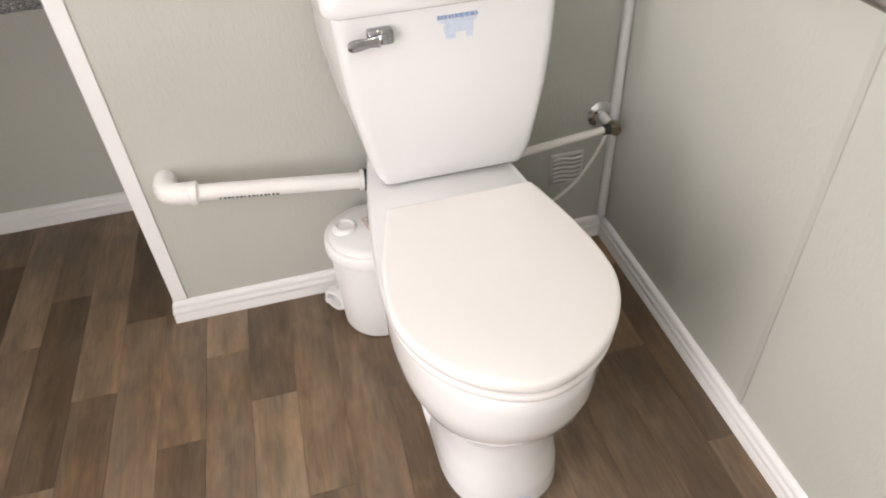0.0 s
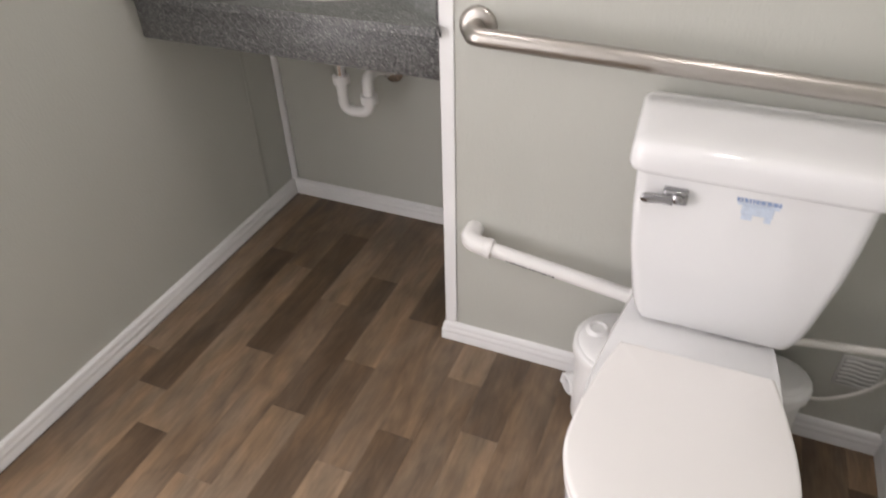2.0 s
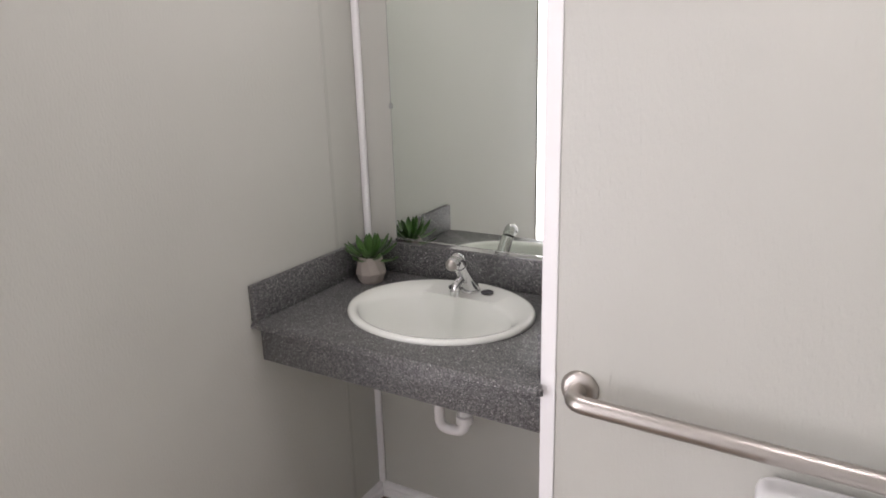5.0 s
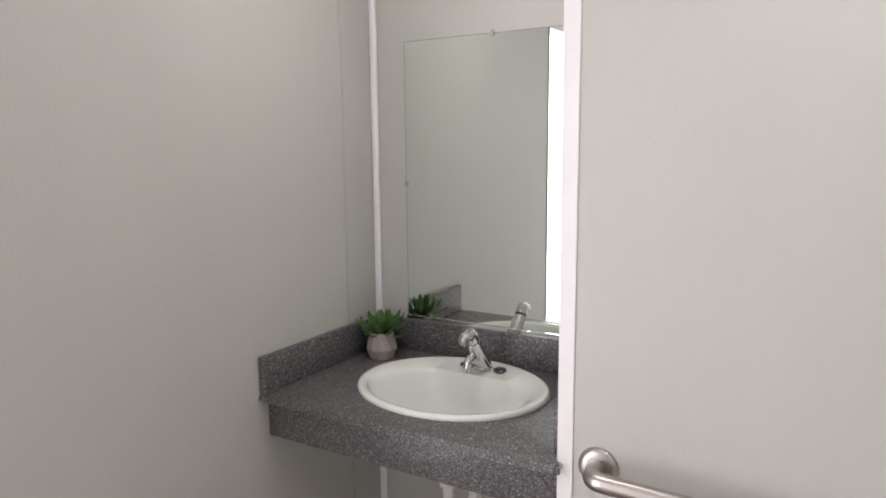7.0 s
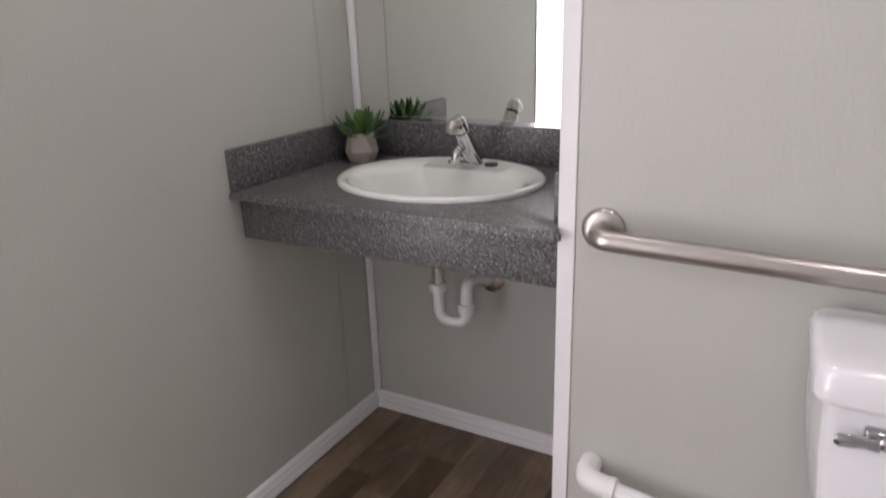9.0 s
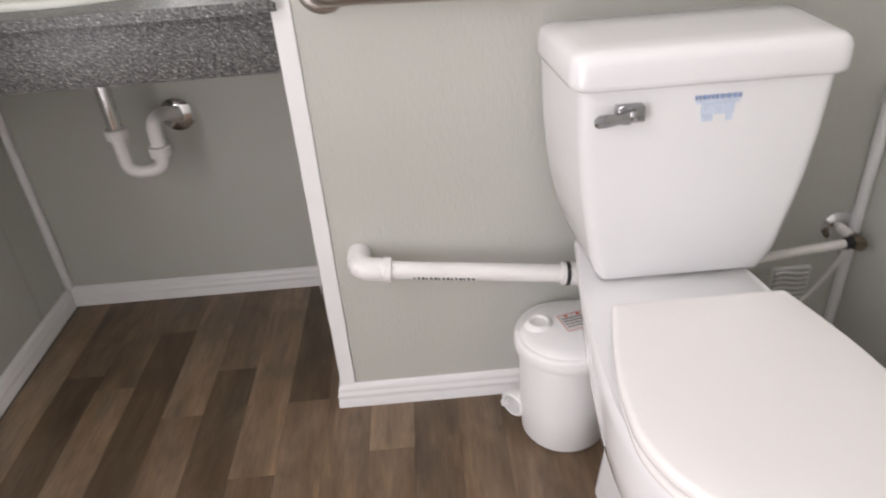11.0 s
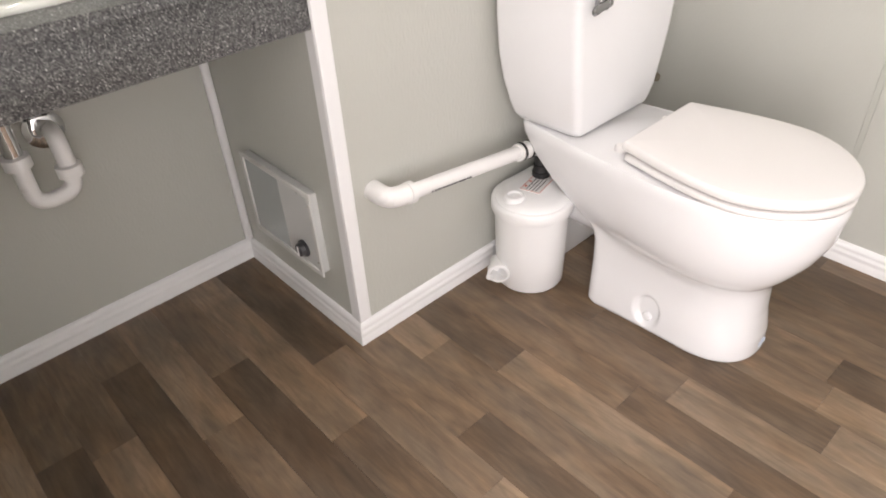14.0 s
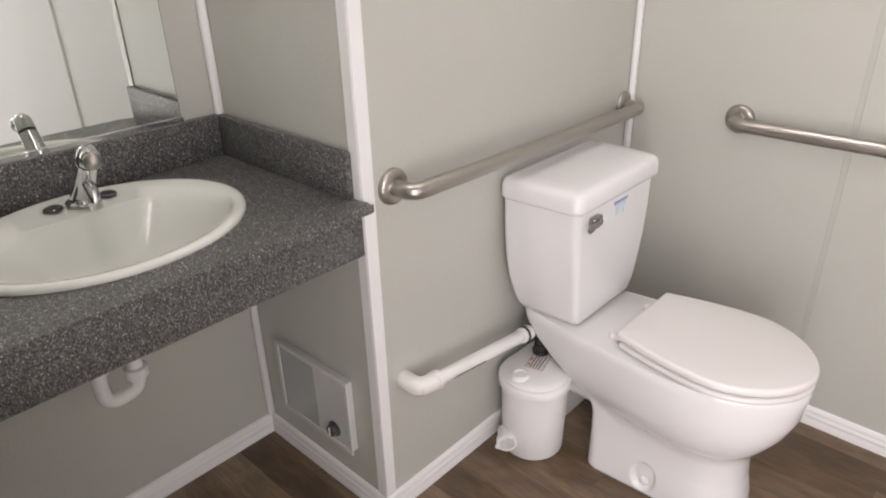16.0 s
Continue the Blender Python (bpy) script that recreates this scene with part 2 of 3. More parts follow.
def loft(rings, close=True, cap=True, bm=None):
    """Skin over rings of equally many points."""
    own = bmesh.new()
    vs = [[own.verts.new(p) for p in r] for r in rings]
    n = len(rings[0])
    for a, b in zip(vs, vs[1:]):
        for i in range(n if close else n - 1):
            own.faces.new((a[i], a[(i + 1) % n], b[(i + 1) % n], b[i]))
    if cap:
        own.faces.new(vs[0][::-1])
        own.faces.new(vs[-1])
    return join(bm, own)


def ring(c, r, axis, n=24, up=None):
    a = Vector(axis).normalized()
    u = (up or a.orthogonal()).normalized()
    u = (u - a * u.dot(a)).normalized()
    w = a.cross(u)
    return [Vector(c) + r * (math.cos(2 * math.pi * i / n) * u + math.sin(2 * math.pi * i / n) * w) for i in range(n)]


def lathe(c, axis, profile, n=32, bm=None, cap=True):
    """profile: pairs of distance along the axis and radius."""
    a = Vector(axis).normalized()
    u = a.orthogonal().normalized()
    return loft([ring(Vector(c) + a * h, max(r, 1e-4), a, n, u) for h, r in profile], cap=cap, bm=bm)


def tube(points, r, fillet=0.0, n=20, bm=None, steps=7):
    """A round bar along a line of points, its corners rounded."""
    pts = [Vector(p) for p in points]
    line = [pts[0]]
    for i in range(1, len(pts) - 1):
        p, a, b = pts[i], pts[i - 1], pts[i + 1]
        f = min(fillet, 0.49 * (a - p).length, 0.49 * (b - p).length)
        if f <= 0:
            line.append(p)
            continue
        p0, p1 = p + (a - p).normalized() * f, p + (b - p).normalized() * f
        for k in range(steps + 1):
            s = k / steps
            line.append(p0 * (1 - s) ** 2 + p * 2 * s * (1 - s) + p1 * s * s)
    line.append(pts[-1])
    rings, up = [], None
    for i, p in enumerate(line):
        d = (line[min(i + 1, len(line) - 1)] - line[max(i - 1, 0)]).normalized()
        up = (up - d * up.dot(d)).normalized() if up else d.orthogonal().normalized()
        rings.append(ring(p, r[i] if isinstance(r, list) else r, d, n, up))
    return loft(rings, bm=bm)




def bowl_outline(cx, yb, yf, wb, wm, z, n=30, widest=0.52, corner=0.03, power=2.15):
    """Toilet plan: straight back of half width wb, swelling to wm, then a rounded front."""
    right = []
    for i in range(6):
        a = radians(90 * i / 5)
        right.append((wb - corner + corner * math.sin(a), yb - corner + corner * math.cos(a)))
    y0 = yb - corner
    for i in range(1, n + 1):
        q = i / n
        sy = q if q < 0.5 else 0.5 + 0.5 * math.sin((q - 0.5) * math.pi)
        y = y0 + (yf - y0) * sy
        if sy <= widest:
            w = wb + (wm - wb) * math.sin(math.pi / 2 * sy / widest)
        else:
            w = wm * max(0.0, 1 - ((sy - widest) / (1 - widest)) ** power) ** (1 / power)
        right.append((w, y))
    return [Vector((cx + w, y, z)) for w, y in right] + [Vector((cx - w, y, z)) for w, y in right[-2::-1]]




def tapered(cx, wf, wb, yf, yb, z, r, n=6):
    """Rounded plan with half width wf at the front yf and wb at the back yb."""
    cs = [Vector((cx + wb, yb, z)), Vector((cx - wb, yb, z)), Vector((cx - wf, yf, z)), Vector((cx + wf, yf, z))]
    out = []
    for i, c in enumerate(cs):
        a, b = cs[i - 1], cs[(i + 1) % 4]
        p0, p1 = c + (a - c).normalized() * r, c + (b - c).normalized() * r
        for k in range(n + 1):
            q = k / n
            out.append(p0 * (1 - q) ** 2 + c * 2 * q * (1 - q) + p1 * q * q)
    return out


def structure(name, bm, mat, label, category):
    return tagged(part(name, bm, mat), label, category, kind="structure")


# ---- structure ----
T = 0.09
GREY = "grey embossed wall panel with fine vertical grain"
structure("floor", box((LEFT - T, FRONT - T, -0.06), (RIGHT + T, BACK + T, -0.003)), SUBFLOOR, "brown oak-look plank floor, matte vinyl", "floor")
structure("ceiling", box((LEFT - T, FRONT - T, TOP), (RIGHT + T, BACK + T, TOP + 0.06)), CEIL, "plain white ceiling board", "ceiling")
structure("wall_alcove_back", box((LEFT - T, BACK, -0.003), (0.0, BACK + T, TOP)), WALL, GREY + " behind the washbasin", "wall")
structure("wall_chase", box((0.0, 0.0, -0.003), (RIGHT + T, BACK + T, TOP)), CHASEWALL, GREY + " boxing in the plumbing", "wall")
structure("wall_right", box((RIGHT, FRONT - T, -0.003), (RIGHT + T, 0.0, TOP)), WALL, GREY + " beside the toilet", "wall")
structure("wall_front", box((LEFT - T, FRONT - T, -0.003), (RIGHT, FRONT, TOP)), DAYLITWALL, "wall panel opposite the mirror, daylight put into its white colour", "wall")
structure("seam_front", box((0.42, FRONT, 0.058), (0.434, FRONT + 0.003, TOP), 0.001, 1), WALL, "thin grey joint strip between wall panels", "trim")
bm = box((LEFT - T, DOOR1, -0.003), (LEFT, BACK, TOP))
box((LEFT - T, FRONT, -0.003), (LEFT, DOOR0, TOP), bm=bm)
box((LEFT - T, DOOR0, DOORH), (LEFT, DOOR1, TOP), bm=bm)
structure("wall_left", bm, WALL, GREY + " with the open doorway", "wall")

# outdoors
own = bmesh.new()
bmesh.ops.create_grid(own, x_segments=1, y_segments=1, size=400)
bmesh.ops.translate(own, verts=own.verts, vec=(0, 0, -0.5))
structure("ground", own, GROUND, "pale gravel yard around the trailer", "ground")

# door frame
bm = box((LEFT - T - 0.005, DOOR1 - 0.012, 0.0), (LEFT - 0.001, DOOR1, DOORH), 0.003)
box((LEFT - T - 0.005, DOOR0, 0.0), (LEFT + 0.006, DOOR0 + 0.035, DOORH), 0.003, bm=bm)
box((LEFT - T - 0.005, DOOR0, DOORH - 0.035), (LEFT + 0.006, DOOR1, DOORH - 0.001), 0.003, bm=bm)
structure("door_seal", box((LEFT + 0.0001, DOOR1 + 0.001, 0.0), (LEFT + 0.002, DOOR1 + 0.013, DOORH)), BLACK, "black rubber seal along the door frame", "door seal")
structure("door_1", bm, TRIM, "white door frame round the open doorway", "door frame")


def baseboard(name, a, b, inward, ext=(0, 0)):
    """Stepped moulding from a to b on the floor, standing off the wall on the inward side."""
    a, b, w = Vector((*a, 0)), Vector((*b, 0)), Vector((*inward, 0))
    d = (b - a).normalized()
    prof = [(0, 0), (0.013, 0), (0.013, 0.018), (0.0115, 0.021), (0.0115, 0.026), (0.013, 0.029), (0.012, 0.036), (0.0095, 0.039),
            (0.0095, 0.043), (0.0105, 0.046), (0.008, 0.053), (0.004, 0.057), (0, 0.058)]
    rings = []
    for base, e in ((a, ext[0]), (b, ext[1])):
        rings.append([base + w * p + d * (e * p) + Vector((0, 0, z)) for p, z in prof])
    structure(name, loft(rings), TRIM, "white stepped plastic baseboard", "baseboard")


baseboard("baseboard_chase", (0, 0), (RIGHT, 0), (0, -1), (-1, -1))
baseboard("baseboard_chase_side", (0, BACK), (0, 0), (-1, 0), (1, 1))
baseboard("baseboard_alcove", (LEFT, BACK), (0, BACK), (0, -1), (1, -1))
baseboard("baseboard_left", (LEFT, DOOR1 + 0.014), (LEFT, BACK), (1, 0), (0, -1))
baseboard("baseboard_right", (RIGHT, 0), (RIGHT, FRONT), (-1, 0), (1, -1))
baseboard("baseboard_front", (LEFT, FRONT), (RIGHT, FRONT), (0, 1), (0, -1))

# corner trims
def trim(name, bm, label):
    structure(name, bm, TRIM, label, "trim")


Z0 = 0.058
bm = box((-0.004, -0.004, Z0), (0.028, 0.0, TOP), 0.0015, 1)
box((-0.004, 0.0005, Z0), (-0.0, 0.028, TOP), 0.0015, 1, bm=bm)
trim("trim_outer_corner", bm, "white outside corner strip on the chase")
trim("trim_right_corner", box((RIGHT - 0.02, -0.02, Z0), (RIGHT, 0.0, TOP), 0.008, 3), "white cove strip in the corner")
trim("trim_alcove_left", box((LEFT, BACK - 0.018, Z0), (LEFT + 0.022, BACK, TOP), 0.007, 3), "white cove strip in the alcove corner")
trim("trim_alcove_right", box((-0.02, BACK - 0.018, Z0), (0, BACK, TOP), 0.007, 3), "white cove strip in the alcove corner")
trim("seam_right", box((RIGHT - 0.002, -0.602, Z0), (RIGHT, -0.588, TOP), 0.0008, 1), "thin grey joint strip between wall panels")
trim("seam_left", box((LEFT, 0.332, Z0), (LEFT + 0.002, 0.346, TOP), 0.0008, 1), "thin grey joint strip between wall panels")
for ob in scene.objects:
    if ob.name.startswith("seam"):
        ob.data.materials[0] = SEAM

# ---- toilet ----
TX, BX = 0.61, 0.585


def toilet():
    root = thing("toilet", (TX, -0.35, 0), "white ceramic two-piece toilet, lid closed, on the plank floor", "toilet")
    # bowl and pedestal, from the floor up: z, back, front, half width, back power, front power
    rows = [(0.0, -0.271, -0.648, 0.112, 0.104), (0.008, -0.268, -0.653, 0.116, 0.108), (0.05, -0.266, -0.651, 0.111, 0.106),
            (0.11, -0.262, -0.64, 0.102, 0.1), (0.165, -0.258, -0.638, 0.098, 0.1), (0.19, -0.248, -0.641, 0.097, 0.105), (0.203, -0.236, -0.649, 0.098, 0.115),
            (0.216, -0.216, -0.661, 0.098, 0.128), (0.242, -0.174, -0.679, 0.1, 0.141), (0.284, -0.124, -0.704, 0.106, 0.155),
            (0.332, -0.078, -0.721, 0.112, 0.161), (0.378, -0.05, -0.726, 0.116, 0.161), (0.399, -0.045, -0.728, 0.117, 0.161),
            (0.407, -0.049, -0.724, 0.113, 0.157)]
    fine = []
    for a, b in zip(rows, rows[1:]):
        k = max(1, round((b[0] - a[0]) / 0.005)) if a[0] < 0.11 else 1
        fine += [[p + (q - p) * i / k for p, q in zip(a, b)] for i in range(k)]
    fine.append(rows[-1])
    rings = [bowl_outline(BX, yb, yf, wb, wm, z, 110, 0.6, 0.03, 2.45 - 1.1 * min(z, 0.4)) for z, yb, yf, wb, wm in fine]
    # arched bolt recesses on both flanks
    for rg in rings:
        for v in rg:
            e = math.hypot((v.y + 0.432) / 0.036, (v.z - 0.052) / 0.045)
            if e < 1:
                f = min(1, (1 - e) / 0.35)
                v.x -= math.copysign(0.013 * f * f * (3 - 2 * f), v.x - BX)
    part("bowl", loft(rings), CERAMIC, root, sharp=60)
    # seat and lid
    def slab(z0, z1, yb, yf, hw, r, crown=0.0):
        prof = [(z0, r * 0.6), (z0 + r * 0.4, r * 0.1), (z0 + r, 0), (z1 - r, 0), (z1 - r * 0.5, r * 0.15), (z1 - r * 0.13, r * 0.55), (z1, r * 1.1)]
        out = [bowl_outline(BX + 0.003, yb - i, yf + i, 0.127 - i, hw - i, z, 40, 0.56, 0.006, 1.8) for z, i in prof]
        out += [bowl_outline(BX + 0.003, yb - 0.06, yf + 0.06, 0.08, hw - 0.06, z1 + crown * 0.7, 40, 0.56, 0.006, 1.8), bowl_outline(BX + 0.003, yb - 0.12, yf + 0.14, 0.03, hw - 0.12, z1 + crown, 40, 0.56, 0.006, 1.8)]
        return loft(out)
    part("seat", slab(0.4105, 0.4255, -0.334, -0.729, 0.161, 0.006), PLASTIC, root, "white plastic seat ring", sharp=50)
    part("lid", slab(0.4315, 0.4525, -0.3265, -0.731, 0.1645, 0.007, 0.005), PLASTIC, root, "white closed plastic lid, slightly domed", sharp=50)
    for s in (-1, 1):
        part("hinge", lathe((BX + s * 0.085, -0.302, 0.403), (0, 0, 1), [(0, 0.0125), (0.012, 0.0125), (0.017, 0.009), (0.018, 0.001)], 18), PLASTIC, root)
    part("hinge_bar", tube([(BX - 0.1, -0.318, 0.42), (BX + 0.1, -0.318, 0.42)], 0.009, n=12), PLASTIC, root)
    # tank
    tk = []
    for z, wf, wb, y0, y1, r in ((0.408, 0.125, 0.13, -0.2, -0.05, 0.02), (0.411, 0.133, 0.14, -0.208, -0.036, 0.02), (0.426, 0.14, 0.15, -0.211, -0.03, 0.02), (0.454, 0.148, 0.16, -0.215, -0.026, 0.02),
                                (0.51, 0.157, 0.178, -0.218, -0.022, 0.02), (0.573, 0.167, 0.19, -0.22, -0.02, 0.02), (0.648, 0.174, 0.197, -0.221, -0.02, 0.02), (0.735, 0.178, 0.2, -0.221, -0.02, 0.02)):
        tk.append(tapered(TX, wf, wb, y0, y1, z, r))
    tank = part("tank", loft(tk), CERAMIC, root, sharp=50)
    ld = []
    for z, i in ((0.729, 0.006), (0.733, 0.001), (0.74, 0), (0.765, 0.001), (0.775, 0.005), (0.78, 0.011), (0.7825, 0.022), (0.7835, 0.05)):
        ld.append(tapered(TX, 0.192 - i, 0.206 - i, -0.234 + i, -0.01 - i, z, max(0.03 - i * 0.3, 0.012)))
    part("tank_lid", loft(ld), CERAMIC, root, "white ceramic tank lid with rounded edges", sharp=50)
    # lever
    lx, lz, ly = 0.495, 0.696, -0.2215
    bm = box((lx - 0.016, ly - 0.014, lz - 0.012), (lx + 0.024, ly + 0.006, lz + 0.0125), 0.0045, 3)
    lathe((lx + 0.008, ly - 0.0135, lz), (0, -1, 0), [(0, 0.009), (0.004, 0.009), (0.007, 0.006), (0.0075, 0.001)], 20, bm=bm)
    rings = []
    for t, w, h in ((0.002, 0.0105, 0.006), (-0.014, 0.0075, 0.0055), (-0.03, 0.0095, 0.006), (-0.042, 0.0095, 0.0055), (-0.048, 0.005, 0.003)):
        rings.append([Vector((lx + t, ly - 0.014 - 0.12 * max(0, -t) + h * math.sin(a), lz - 0.003 - 0.03 * max(0, -t) + w * math.cos(a))) for a in [2 * math.pi * i / 14 for i in range(14)]])
    loft(rings, bm=bm)
    # chrome with its dark reflection put into a lowered base colour
    part("flush_lever", bm, material("chrome_dark_reflection", (0.36, 0.36, 0.37), 0.12, metal=1.0, vary=0.1, scale=60, rvar=0.03), tank, "chrome flush lever with a dark reflection in its base colour")
    # blue print below the tank lid: two rows of small bars over a patch
    bx, bz = 0.622, 0.703
    bm = bmesh.new()
    rng = random.Random(4)
    x = bx - 0.032
    while x < bx + 0.032:
        w = rng.uniform(0.003, 0.008)
        box((x, -0.2222, bz + 0.002), (x + w, -0.2195, bz + 0.0085), bm=bm)
        x += w + 0.0016
    part("print_bars", bm, material("blue_print", (0.27, 0.36, 0.56), 0.4, vary=0.3, scale=150), tank, "dark blue worn print")
    bm = box((bx - 0.03, -0.2219, bz - 0.004), (bx + 0.031, -0.2195, bz + 0.0005))
    box((bx - 0.022, -0.2219, bz - 0.02), (bx + 0.025, -0.2195, bz - 0.0045), bm=bm)
    box((bx - 0.02, -0.2219, bz - 0.03), (bx - 0.004, -0.2195, bz - 0.0205), bm=bm)
    box((bx + 0.014, -0.2219, bz - 0.03), (bx + 0.024, -0.2195, bz - 0.0205), bm=bm)
    part("print_patch", bm, INKBLUE, tank, "pale blue rubbed print")
    # print at the foot
    bm = bmesh.new()
    for k, (a, z0, z1) in enumerate(((-0.25, 0.02, 0.034), (-0.13, 0.018, 0.04), (0.0, 0.022, 0.036), (0.1, 0.02, 0.03))):
        x0 = BX + 0.012 + a * 0.07
        box((x0, -0.6528, z0), (x0 + 0.006, -0.64, z1), bm=bm)
    part("foot_print", bm, INKBLUE, root, "pale blue worn print")
    # bolt recesses and caps
    for s in (-1, 1):
        part("bolt_cap", lathe((BX + s * 0.085, -0.432, 0.03), (s, 0, 0.2), [(0, 0.0125), (0.012, 0.0115), (0.017, 0.008), (0.0185, 0.002)], 20), CERAMIC, root)
    # spout at the back of the bowl
    part("outlet_spigot", tube([(TX - 0.03, -0.27, 0.175), (TX - 0.03, -0.13, 0.175)], 0.045, n=24), CERAMIC, root)
    part("tank_bolt", tube([(TX - 0.11, -0.13, 0.385), (TX - 0.11, -0.13, 0.415)], 0.01, n=10), BRASS, root, "dull brass tank bolt")


toilet()


# ---- waste pump ----
def pump():
    px, py = 0.45, -0.112
    root = thing("waste_pump", (px, py, 0), "white plastic waste pump box on the floor behind the toilet", "pump")

    def outline(z, g):
        """Plan of the box: round lobe, narrow waist behind the toilet, second lobe."""
        out = []
        r = 0.092 + g
        for k in range(15):
            a = radians(90 + 180 * k / 14)
            out.append(Vector((px + r * math.cos(a), py + (r + 0.0) * math.sin(a), z)))
        for k in range(1, 8):
            a = radians(270 + 62 * k / 7)
            out.append(Vector((px + r * math.cos(a), py + r * math.sin(a), z)))
        out.append(Vector((px + 0.11, py - 0.025 - g, z)))
        out.append(Vector((0.71, py - 0.025 - g, z)))
        for k in range(9):
            a = radians(-70 + 160 * k / 8)
            out.append(Vector((0.755 + (0.075 + g) * math.cos(a), py + 0.018 + (0.065 + g) * math.sin(a), z)))
        return out
    part("body", loft([outline(z, g) for z, g in ((0.003, -0.011), (0.008, -0.008), (0.1, -0.005), (0.2, -0.003), (0.211, -0.003))]), PUMPWHITE, root, sharp=50)
    part("cover", loft([outline(z, g) for z, g in ((0.2112, 0.0), (0.2116, 0.0052), (0.214, 0.0062), (0.234, 0.0055), (0.2375, 0.0035), (0.239, -0.0015), (0.2395, -0.005), (0.243, -0.007), (0.2475, -0.024), (0.251, -0.048))]), PUMPWHITE, root, "white plastic cover with a raised rim", sharp=50)
    part("cap", lathe((0.4, -0.1, 0.242), (0, 0, 1), [(-0.004, 0.027), (0.006, 0.026), (0.014, 0.023), (0.016, 0.02), (0.0155, 0.017), (0.01, 0.0155), (0.009, 0.001)], 28), PUMPWHITE, root, "white screw cap")
    # inlet stub near the floor
    c, d = Vector((0.364, -0.086, 0.052)), Vector((-0.75, -0.66, -0.03)).normalized()
    stub = part("inlet", lathe(c, d, [(-0.03, 0.023), (0.004, 0.023), (0.005, 0.028), (0.021, 0.028), (0.023, 0.026), (0.023, 0.021), (-0.012, 0.02), (-0.014, 0.001)], 28), PUMPWHITE, root, "white open inlet stub")
    part("inlet_clip", box((c.x - 0.036, c.y + 0.0, 0.034), (c.x - 0.02, c.y + 0.012, 0.046), 0.003), PUMPWHITE, stub)
    # warning label
    bm = box((-0.042, -0.026, -0.003), (0.042, 0.026, 0.0006))
    m = pose(0.482, -0.1, 0.2516, 0, 0, 14)
    bm.transform(m)
    lab = part("warning_label", bm, PAPER, root, "white warning label with red border")
    for i in range(4):
        bm = box((-0.036, 0.01 - 0.008 * i, 0.0007), (0.034 - 0.006 * (i % 2), 0.0125 - 0.008 * i, 0.0011))
        bm.transform(m)
        part("print_bar", bm, INKDARK, lab)
    bm = bmesh.new()
    for lo, hi in (((-0.041, 0.0235), (0.041, 0.0248)), ((-0.041, -0.0248), (0.041, -0.0235)), ((-0.041, -0.0235), (-0.0398, 0.0235)), ((0.0398, -0.0235), (0.041, 0.0235))):
        box((*lo, 0.0007), (*hi, 0.0011), bm=bm)
    for x in (-0.028, -0.004, 0.02):
        box((x, 0.015, 0.0007), (x + 0.007, 0.0215, 0.0011), bm=bm)
    bm.transform(m)
    part("red_border", bm, INKRED, lab)
    part("gasket", lathe((0.518, -0.08, 0.252), (0, 0, 1), [(0, 0.022), (0.012, 0.022), (0.014, 0.019), (0.03, 0.018)], 24), BLACK, root, "black rubber outlet sleeve")
    part("side_button", lathe((0.405, -0.173, 0.19), (-0.4, -0.9, 0), [(-0.006, 0.006), (0.002, 0.006), (0.004, 0.003)], 14), PUMPWHITE, root)


pump()


# ---- pipes ----
def drain_pipe():
    root = thing("drain_pipe", (0.06, 0, 0.39), "white plastic drain pipe sloping along the wall to the pump", "pipe")
    y = -0.053
    a, b = Vector((0.076, y, 0.374)), Vector((0.492, y - 0.012, 0.329))
    part("pipe", tube([a, b], 0.0165, n=24), PVC, root)
    bm = tube([(0.076, 0.0, 0.376), (0.076, y, 0.375), a + (b - a) * 0.13], 0.0215, 0.03, n=24)
    lathe(a + (b - a) * 0.11, b - a, [(0, 0.0215), (0.001, 0.0235), (0.014, 0.0235), (0.015, 0.0215)], 24, bm=bm)
    part("elbow", bm, PVC, root, "white plastic elbow")
    c = part("coupling", lathe(b - (b - a).normalized() * 0.045, b - a, [(0, 0.0165), (0.001, 0.021), (0.055, 0.021), (0.056, 0.0165)], 24), PVC, root, "white coupling sleeve")
    for k in (0.008, 0.034):
        part("clamp_ring", lathe(b - (b - a).normalized() * (0.045 - k), b - a, [(0, 0.0212), (0, 0.0225), (0.007, 0.0225), (0.007, 0.0212)], 24), BLACK, c, "black clamp band")
    bm = bmesh.new()
    d = (b - a).normalized()
    for i in range(15):
        p = a + d * (0.1 + 0.0076 * i) + Vector((0, -0.0152, -0.0068))
        lathe(p, d, [(0, 0.0024), (0.003 + 0.0012 * ((i * 7) % 3), 0.0024)], 6, bm=bm)
    part("printed_mark", bm, INKDARK, root, "faint black printed mark")
    # outlet hose down to the pump
    root2 = thing("outlet_hose", (0.5, -0.09, 0.27), "dark rubber elbow joining pump and drain pipe", "hose")
    part("hose", tube([b + d * 0.008, b + d * 0.032 + Vector((0, -0.006, 0)), (0.518, -0.08, 0.262)], 0.0165, 0.02, n=20), BLACK, root2)
    part("hose_clip", tube([(0.512, -0.074, 0.38), (0.52, -0.096, 0.36), (0.504, -0.101, 0.33), (0.526, -0.101, 0.29)], 0.004, 0.012, n=10), CHROME, root2, "shiny wire clip")


drain_pipe()


